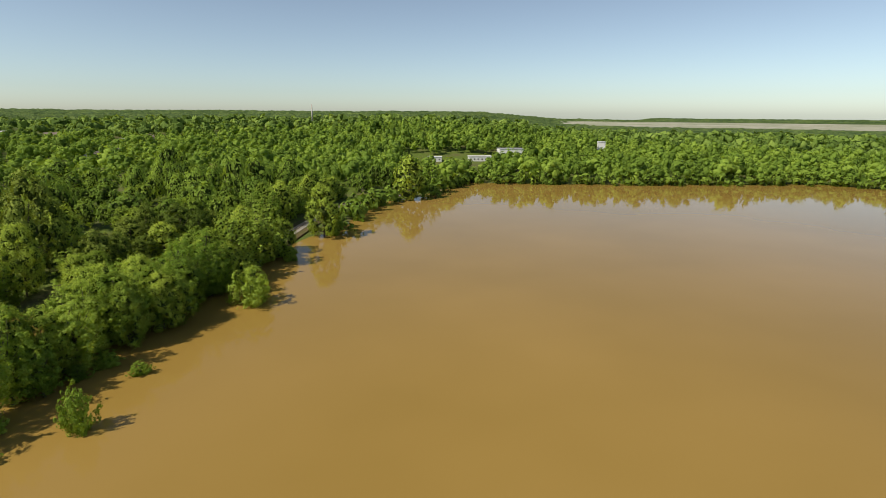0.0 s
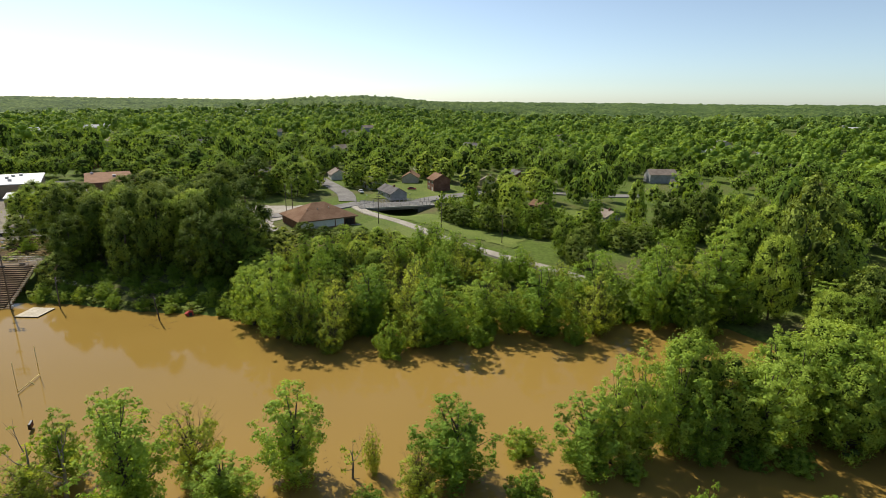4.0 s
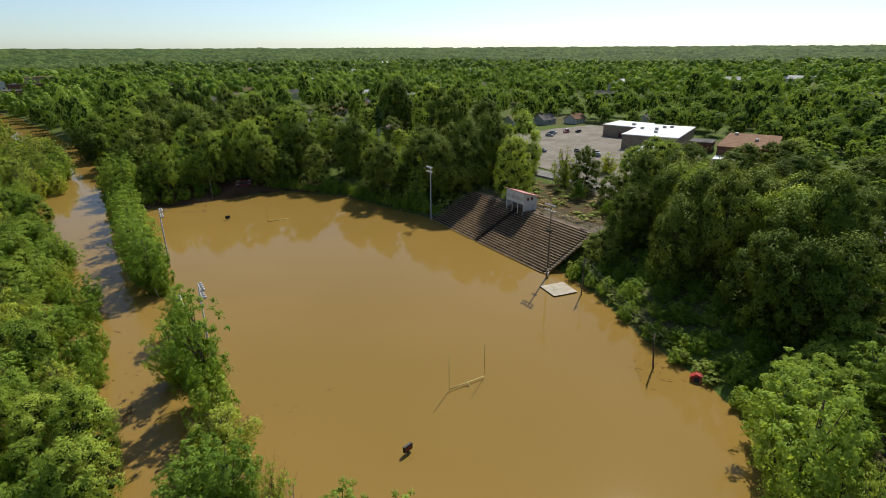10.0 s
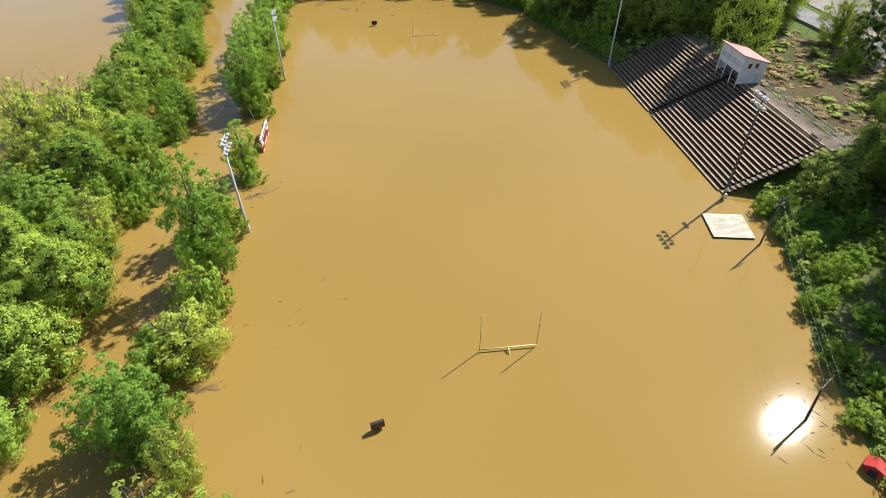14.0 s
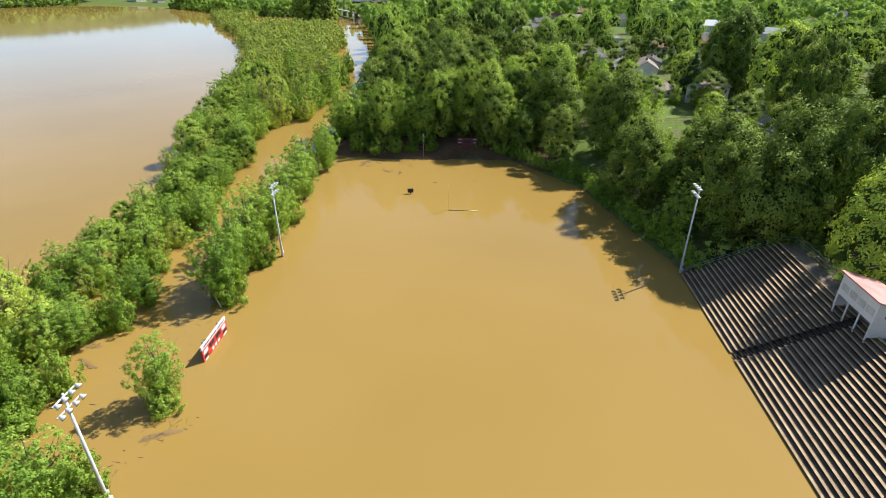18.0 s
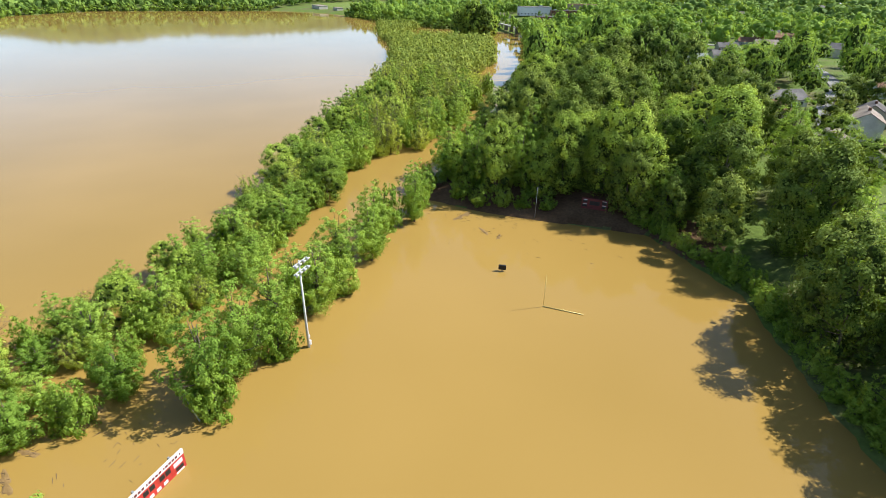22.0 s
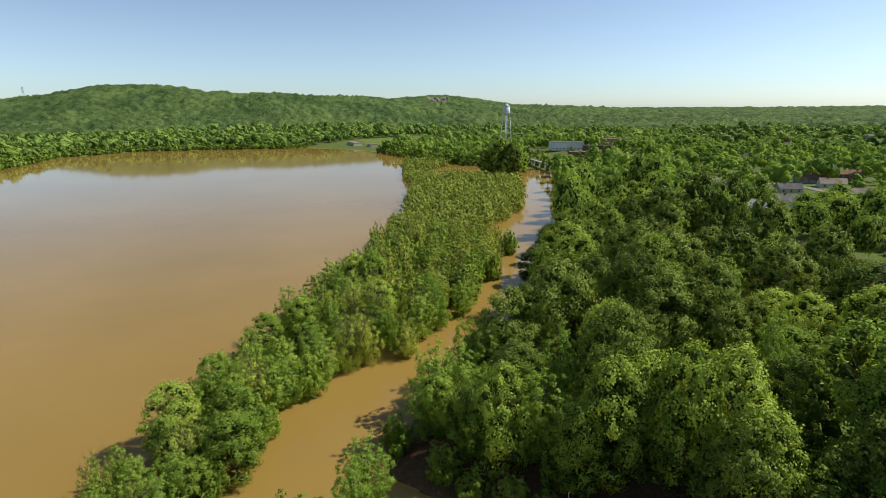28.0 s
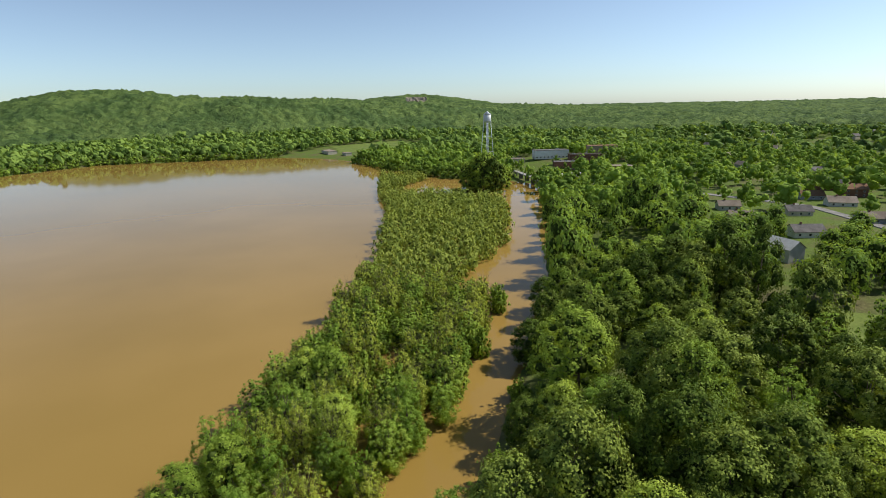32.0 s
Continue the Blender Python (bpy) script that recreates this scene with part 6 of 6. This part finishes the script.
def brown_hall():
    t = thing("meeting_hall", pose(-230.2, 18.2, ground_z(-230, 18) - 0.2, 0, 0, 117), "low brown brick hall with wide hipped shingle roof", "building")
    a, b = 11.0, 9.2
    wall = Shape().box(-a, -b, 0, a, -b + 0.3, 3.6).box(-a, b - 0.3, 0, a, b, 3.6).box(-a, -b + 0.3, 0, -a + 0.3, b - 0.3, 3.6).box(a - 0.3, -b + 0.3, 0, a, b - 0.3, 3.6)
    part("wall", wall, BRICK, t)
    part("roof", hip_roof(a, b, 3.6, 8.4, 2.4), BROWN_ROOF, t)
    part("white_panel", Shape().box(-a + 0.4, -b - 0.06, 0.5, 2.5, -b + 0.02, 3.0, 0.02), WHITE_PAINT, t, "long white painted wall panel")
    part("white_panel", Shape().box(2.9, -b - 0.06, 0.5, 6.2, -b + 0.02, 3.0, 0.02), WHITE_PAINT, t, "white painted wall panel")
    # No recess here: a flat dark panel paints the doorway's shade.
    part("dark_bay", Shape().box(6.6, -b - 0.05, 0.3, a - 0.5, -b + 0.02, 2.8, 0.02), DARK_WOOD, t, "flat dark panel for a shaded doorway")
    for x in (-6.0, -2.0, 2.5):
        part("roof_vent", Shape().tube([(x, -4.0, 5.4), (x, -4.0, 6.9)], 0.16, 8), STEEL, t)
    part("step_slab", Shape().box(5.5, -b - 4.5, -0.3, a + 2, -b - 0.1, 0.25, 0.03), CONCRETE, t)
    part("wall_unit", Shape().box(-5.2, -b - 1.0, 0.1, -4.0, -b - 0.1, 1.2, 0.04), STEEL, t)


brown_hall()


def house(x, y, turn, length, width, storeys, wall_mat, roof_mat, label):
    z = ground_z(x, y) - 0.3
    t = thing("house", pose(x, y, z, 0, 0, turn), label, "house", "houses of the town")
    a, b, h = length / 2, width / 2, 2.9 * storeys + 0.4
    part("wall", Shape().box(-a, -b, 0, a, b, h, 0.02).add([(-a, -b, h), (-a, b, h), (-a, 0, h + b * 0.6), (-a + 0.2, -b, h), (-a + 0.2, b, h), (-a + 0.2, 0, h + b * 0.6)], [(0, 2, 1), (3, 4, 5), (0, 3, 5, 2), (1, 2, 5, 4)])
         .add([(a, -b, h), (a, b, h), (a, 0, h + b * 0.6), (a - 0.2, -b, h), (a - 0.2, b, h), (a - 0.2, 0, h + b * 0.6)], [(0, 1, 2), (3, 5, 4), (0, 2, 5, 3), (1, 4, 5, 2)]), wall_mat, t)
    o, k = 0.5, 0.6
    e = b + o
    zt, ze = h + b * k + 0.12, h - o * k + 0.12
    part("roof", Shape().add([(-a - o, -e, ze), (a + o, -e, ze), (a + o, 0, zt), (-a - o, 0, zt), (-a - o, e, ze), (a + o, e, ze), (-a - o, -e, ze - 0.2), (a + o, -e, ze - 0.2), (a + o, 0, zt - 0.2), (-a - o, 0, zt - 0.2), (-a - o, e, ze - 0.2), (a + o, e, ze - 0.2)],
                             [(0, 1, 2, 3), (3, 2, 5, 4), (7, 6, 9, 8), (8, 9, 10, 11), (6, 7, 1, 0), (11, 10, 4, 5), (6, 0, 3, 9), (9, 3, 4, 10), (1, 7, 8, 2), (2, 8, 11, 5)]), roof_mat, t)
    part("chimney", Shape().box(a * 0.3, -0.4, h + b * k * 0.5, a * 0.3 + 0.7, 0.4, zt + 0.8, 0.02), BRICK, t)
    n = max(2, int(length / 4))
    for s in range(storeys):
        for side in (-1, 1):
            for i in range(n):
                cx = -a + length * (i + 0.5) / n
                if s == 0 and side == -1 and i == n // 2:
                    part("door", Shape().box(cx - 0.5, -b - 0.06, 0.3, cx + 0.5, -b + 0.02, 2.4, 0.02), DARK_RED if n % 2 else WHITE_PAINT, t)
                    continue
                w = part("window", Shape().box(cx - 0.65, side * b - 0.05, 1.1 + 2.9 * s, cx + 0.65, side * b + 0.05, 2.5 + 2.9 * s, 0.02), WHITE_PAINT, t)
                part("pane", Shape().box(cx - 0.53, side * (b + 0.055) - 0.012, 1.22 + 2.9 * s, cx + 0.53, side * (b + 0.055) + 0.012, 2.38 + 2.9 * s), GLASS, w)


WALLS = [(SIDING, "white-sided"), (SIDING_GREY, "grey-sided"), (SIDING_CREAM, "cream-sided"), (BRICK, "red brick"), (SIDING, "pale-sided")]
ROOFS = [(GREY_ROOF, "grey shingle"), (TAN_ROOF, "tan shingle"), (BROWN_ROOF, "brown shingle")]
for i, (x, y, turn, length, width, storeys) in enumerate(HOUSES):
    wm, wl = (BRICK, "red brick") if i == 1 else (SIDING, "white-sided") if -270 < y < -220 else WALLS[(i * 3 + 1) % 5 if i else 1]
    rm, rl = ROOFS[1 if -270 < y < -220 else (i * 2) % 3]
    house(x, y, turn, length, width, storeys, wm, rm, ("two-storey " if storeys > 1 else "single-storey ") + wl + " house with " + rl + " roof among trees")


def bridge():
    t = thing("road_bridge", pose(-262.5, 49.5, 0, 0, 0, 10), "concrete road bridge with steel railings over a cutting", "bridge")
    part("deck", Shape().box(-5.5, -17, 8.7, 5.5, 17, 9.4, 0.05), CONCRETE, t)
    part("roadway", Shape().box(-4.6, -17.2, 9.404, 4.6, 17.2, 9.46), ASPHALT, t)
    for y in (-17, 9):
        part("abutment", Shape().box(-5.3, y, 1.5, 5.3, y + 8, 8.7, 0.06), DARK_CONCRETE, t)
    part("beam", Shape().box(4.6, -9, 7.9, 5.3, 9, 8.7, 0.03), DARK_CONCRETE, t)
    part("beam", Shape().box(-5.3, -9, 7.9, -4.6, 9, 8.7, 0.03), DARK_CONCRETE, t)
    for side in (-5.3, 5.3):
        r = Shape()
        for z in (9.8, 10.3, 10.8):
            r.tube([(side, -17, z), (side, 17, z)], 0.05, 6)
        part("railing", r, STEEL, t)
        for y in np.arange(-17, 17.1, 2.0):
            part("railing_post", Shape().box(side - 0.07, y - 0.07, 9.4, side + 0.07, y + 0.07, 10.9), STEEL, t)
    part("wing_wall", Shape().tube([(5.2, -15, 8.8), (8.5, -15.5, 8.4), (12.5, -13, 7.4), (15.5, -9.5, 6.2)], 0.45, 6), CONCRETE, t, "curving pale concrete wing wall")
    for y in (-12, 8):
        l = part("street_lamp", Shape().tube([(-5.0, y, 9.4), (-5.0, y, 13.0)], 0.06, 6), BLACK, t)
        part("lantern", Shape().tube([(-5.0, y, 13.0), (-5.0, y, 13.15), (-5.0, y, 13.5)], [0.1, 0.22, 0.12], 8), LENS, l, "round white lantern")


bridge()


def water_tower():
    x, y = 87.0, -746.0
    z = ground_z(x, y)
    t = thing("water_tower", pose(x, y, z), "tall pale water tower on braced steel legs", "water tower")
    top = 65.7 - z
    part("tank", Shape().tube([(0, 0, top - 13.0), (0, 0, top - 12.0), (0, 0, top - 11.0), (0, 0, top - 4.0)], [1.2, 3.6, 4.2, 4.2], 24), TOWER_PAINT, t, smooth=True)
    part("tank_roof", Shape().tube([(0, 0, top - 4.0), (0, 0, top - 3.7), (0, 0, top - 0.4), (0, 0, top)], [4.2, 4.6, 0.5, 0.2], 24), TOWER_PAINT, t, smooth=True)
    part("riser", Shape().tube([(0, 0, 0), (0, 0, top - 12.8)], 0.4, 10), TOWER_PAINT, t, smooth=True)
    part("balcony", Shape().tube([(0, 0, top - 11.2), (0, 0, top - 10.9)], 4.9, 24), TOWER_PAINT, t)
    for k in range(4):
        a = 0.5 + k * math.pi / 2
        part("leg", Shape().tube([(8.2 * math.cos(a), 8.2 * math.sin(a), -1), (3.9 * math.cos(a), 3.9 * math.sin(a), top - 10.9)], 0.36, 8), TOWER_PAINT, t, smooth=True)
    for f in (0.33, 0.66):
        ring = Shape()
        r = 8.2 + (3.9 - 8.2) * f
        q = [(r * math.cos(0.5 + k * math.pi / 2), r * math.sin(0.5 + k * math.pi / 2), (top - 10.9) * f) for k in range(4)]
        for k in range(4):
            ring.tube([q[k], q[(k + 1) % 4]], 0.1, 5)
        part("strut_ring", ring, TOWER_PAINT, t)


water_tower()
flat_building("town_block", 24, -792, 28, 40, 14, 10, WHITE_PAINT, GREY_ROOF, "long white-walled town building with dark flat roof", 9, 3)
flat_building("town_block", -8, -730, 20, 30, 14, 9, BRICK, GREY_ROOF, "red brick town building with dark flat roof", 8, 3)
flat_building("town_block", -20, -762, 20, 34, 15, 10, BRICK, DARK_WOOD, "dark brick town building with black flat roof", 8, 3)
flat_building("town_block", -30, -826, 22, 34, 16, 11, BRICK_TAN, BROWN_ROOF, "tan town building with brown roof", 7, 1)
flat_building("town_block", -62, -716, 15, 22, 14, 7, BRICK, TAN_ROOF, "brick town building with tan flat roof", 6, 1)
flat_building("town_block", 58, -770, 24, 16, 10, 5, SIDING_CREAM, TAN_ROOF, "low cream shop with tan roof", 4, 1)
flat_building("waterside_shed", 395, -880, -40, 40, 14, 5, SIDING_CREAM, TAN_ROOF, "long tan shed on the far shore", 8, 0)
flat_building("waterside_shed", 350, -862, -40, 18, 10, 4, SIDING_CREAM, TAN_ROOF, "small tan shed on the far shore", 4, 0)
flat_building("warehouse", 10, 606, 10, 26, 18, 9, WHITE_PAINT, SIDING_GREY, "large white warehouse with grey roof among trees", 5, 0)
flat_building("warehouse", -22, 578, 10, 24, 10, 5, WHITE_PAINT, WHITE_ROOF, "long low white warehouse", 6, 0)
flat_building("pump_house", -68, 566, 5, 14, 9, 5, WHITE_PAINT, WHITE_ROOF, "small white pump house with pale roof", 3, 0)
flat_building("white_tower_house", 116, 655, 0, 8, 8, 15, WHITE_PAINT, WHITE_ROOF, "narrow white building rising above trees", 2, 0)
span = thing("railway_bridge", pose(28, -674, 0, 0, 0, 123), "long pale railway bridge over the flooded channel", "bridge")
part("deck", Shape().box(-42, -2.2, 5.6, 42, 2.2, 6.6, 0.05), CONCRETE, span)
for x in (-36, -18, 0, 18, 36):
    part("pier", Shape().box(x - 0.8, -1.8, -2.5, x + 0.8, 1.8, 5.6, 0.05), DARK_CONCRETE, span)
for y in (-2.1, 2.1):
    part("railing", Shape().box(-42, y - 0.06, 7.4, 42, y + 0.06, 7.55).box(-42, y - 0.05, 6.6, -41.8, y + 0.05, 7.5).box(41.8, y - 0.05, 6.6, 42, y + 0.05, 7.5), STEEL, span)
stack = thing("chimney_stack", pose(-330, 944, 30), "slender grey chimney stack on the wooded hill", "chimney")
part("shaft", Shape().tube([(0, 0, 0), (0, 0, 38)], [1.5, 0.9], 12), CONCRETE, stack, smooth=True)


def car(x, y, turn, paint, label):
    t = thing("car", pose(x, y, ground_z(x, y) + 0.24, 0, 0, turn), label, "car", "parked cars")
    part("body", Shape().box(-2.2, -0.88, 0.3, 2.2, 0.88, 0.92, 0.12), paint, t)
    part("cabin", Shape().add([(-1.7, -0.8, 0.9), (1.1, -0.8, 0.9), (1.1, 0.8, 0.9), (-1.7, 0.8, 0.9), (-1.2, -0.65, 1.45), (0.4, -0.65, 1.45), (0.4, 0.65, 1.45), (-1.2, 0.65, 1.45)],
                              [(3, 2, 1, 0), (4, 5, 6, 7), (0, 1, 5, 4), (1, 2, 6, 5), (2, 3, 7, 6), (3, 0, 4, 7)]), GLASS, t)
    part("roof_panel", Shape().box(-1.2, -0.66, 1.44, 0.4, 0.66, 1.5, 0.02), paint, t)
    for wx in (-1.35, 1.35):
        for wy in (-0.82, 0.82):
            w = part("wheel", Shape().tube([(wx, wy - 0.1, 0.32), (wx, wy + 0.1, 0.32)], 0.32, 12), RUBBER, t)
            part("rim", Shape().tube([(wx, wy - 0.115, 0.32), (wx, wy + 0.115, 0.32)], 0.19, 10), STEEL, w)


CARS = [(-300, -186, 20), (-297, -183, 20), (-303, -180, 20), (-290, -186, 110), (-286, -183, 110), (-282, -180, 110), (-262, -128, 60), (-266, -132, 60), (-250, -150, 100), 
        (-293, 34, 15), (-300, 60, 80), (-190, -228, 40), (-204, -250, 70), (-262, -140, 60)]
for i, (x, y, turn) in enumerate(CARS):
    car(x, y, turn, CAR_COLOURS[(i * 2 + i // 4) % 5], ("white", "silver", "red", "blue", "black")[(i * 2 + i // 4) % 5] + " car parked on pale paving")


def low_wall(x, y, turn):
    t = thing("sign_wall", pose(x, y, ground_z(x, y) + 0.1, 0, 0, turn), "low dark brown barrier beside the bank road", "barrier", "roadside barriers")
    part("panel", Shape().box(-2.2, -0.15, 0.2, 2.2, 0.15, 1.2, 0.03), DARK_WOOD, t)
    for x in (-1.9, 1.9):
        part("post", Shape().box(x - 0.12, -0.2, -0.3, x + 0.12, 0.2, 1.3, 0.02), DARK_WOOD, t)


for x, y in ((-219.5, -96), (-221.5, -88), (-223.5, -80)):
    low_wall(x, y, 100)
fence = thing("bank_fence", pose(0, 0, 0), "wire fence along the street above the bank", "fence")
line = smooth_line([(-214, -128), (-216, -100), (-220, -78), (-225, -58), (-229, -34)], 2.6)
for i, (x, y) in enumerate(line):
    z = ground_z(x, y)
    part("fence_post", Shape().tube([(x, y, z - 0.3), (x, y, z + 1.6)], 0.04, 5), STEEL, fence)
    if i:
        q = line[i - 1]
        z0 = ground_z(*q)
        part("fence_wire", Shape().tube([(*q, z0 + 1.5), (x, y, z + 1.5)], 0.02, 4, False).tube([(*q, z0 + 0.8), (x, y, z + 0.8)], 0.015, 4, False), STEEL, fence)

# ---- railway along the lake ----
ribbon("railway_mud", RAILWAY[2:6], 12.0, 0.2, SLOPE_SOIL, "brown weedy bank beside the railway", "bank")
ribbon("railway_bed", RAILWAY, 5.0, 0.5, GRAVEL, "pale ballast bed of a railway beside the lake", "railway")
rp = smooth_line(RAILWAY, 1.0)
rd = np.gradient(rp, axis=0)
rd /= np.linalg.norm(rd, axis=1)[:, None]
rz = land(rp[:, 0], rp[:, 1]) + 0.85
rail = thing("railway_track", pose(0, 0, 0), "rusty railway track on pale ballast at the waterline", "railway")
for s in (-0.72, 0.72):
    part("rail", Shape().tube([(p[0] - d[1] * s, p[1] + d[0] * s, z + 0.2) for p, d, z in zip(rp[::4], rd[::4], rz[::4])], 0.07, 4), RUST, rail)
ties = Shape()
for p, d, z in zip(rp[::2], rd[::2], rz[::2]):
    n = Vector((-d[1], d[0], 0)) * 1.25
    k = Vector((d[0], d[1], 0)) * 0.12
    c = Vector((p[0], p[1], z))
    ties.add([c - n - k, c + n - k, c + n + k, c - n + k, c - n - k + Vector((0, 0, 0.14)), c + n - k + Vector((0, 0, 0.14)), c + n + k + Vector((0, 0, 0.14)), c - n + k + Vector((0, 0, 0.14))], [(4, 5, 6, 7), (0, 1, 5, 4), (1, 2, 6, 5), (2, 3, 7, 6), (3, 0, 4, 7)])
tagged(part("ties", ties, POLE_WOOD, rail), kind="stuff")

# ---- drift wood on the water ----
drift = Shape()
dr = random.Random(9)
for cx, cy, spread, count in ((-96, -40, 5, 6), (-101, -38, 2, 4), (-92, -69, 2, 14), (-88, -62, 2, 10), (-92, 30, 5, 40), (-96, -12, 4, 20), (-157, -15, 2.5, 40), (-105, -177, 6, 40), (-96, -174, 3, 30), (-74, -60, 6, 40), (-78, -90, 5, 40), (-120, -176, 8, 40), (-169, -36, 1.4, 12)):
    for _ in range(count):
        x, y, a, k = cx + dr.gauss(0, spread), cy + dr.gauss(0, spread), dr.uniform(0, math.pi), dr.uniform(0.2, 1.1)
        drift.tube([(x, y, 0.0), (x + k * math.cos(a), y + k * math.sin(a), dr.uniform(0, 0.08))], [0.04, 0.02], 4)
tagged(new("drift_wood", drift.mesh("drift_wood", DEBRIS)), "small brown sticks and drift floating on flood water", "debris", kind="stuff")

# mats of silt and twigs that lie on the surface near the trees
SILT = surface("floating_silt", (0.225, 0.142, 0.055), (0.290, 0.185, 0.075), 0.7, 5.0, 0.95, 0.3)
mr = random.Random(23)


def silt_mat(x, y, size):
    t = thing("silt_mat", pose(x, y, 0.0, 0, 0, mr.uniform(0, 360)), "thin brown mat of silt and twigs on flood water", "debris", "silt mats")
    rim, n = [], 26
    for k in range(n):
        a = 2 * math.pi * k / n
        r = size * (0.75 + 0.3 * math.sin(2 * a + size) + 0.16 * math.sin(5 * a + x) + mr.uniform(-0.12, 0.12))
        rim.append((1.5 * r * math.cos(a), 0.62 * r * math.sin(a)))
    v = [(0, 0, 0.03)] + [(px * 0.8, py * 0.8, 0.025) for px, py in rim] + [(px, py, -0.03) for px, py in rim]
    f = [(0, 1 + k, 1 + (k + 1) % n) for k in range(n)] + [(1 + k, 1 + n + k, 1 + n + (k + 1) % n, 1 + (k + 1) % n) for k in range(n)]
    part("mat", Shape().add(v, f), SILT, t, smooth=True)
    twigs = Shape()
    for _ in range(int(9 * size)):
        px, py = mr.gauss(0, size * 0.7), mr.gauss(0, size * 0.35)
        a, k = mr.uniform(0, math.pi), mr.uniform(0.2, 0.8)
        twigs.tube([(px, py, 0.03), (px + k * math.cos(a), py + k * math.sin(a), 0.07)], [0.03, 0.015], 4)
    part("twigs", twigs, DEBRIS, t, "loose dark twigs")


for x, y, size in ((-73, -79, 1.6), (-77.3, -50, 1.7), (-90.2, -27.5, 1.6), (-91, -66.5, 1.9), (-71, -83, 1.2), (-73, -90, 1.3), (-103.5, -166.4, 1.5), (-107.5, -164.8, 1.1), (-96, -173, 2.4), (-72.6, -39.3, 1.3)):
    silt_mat(x, y, size)
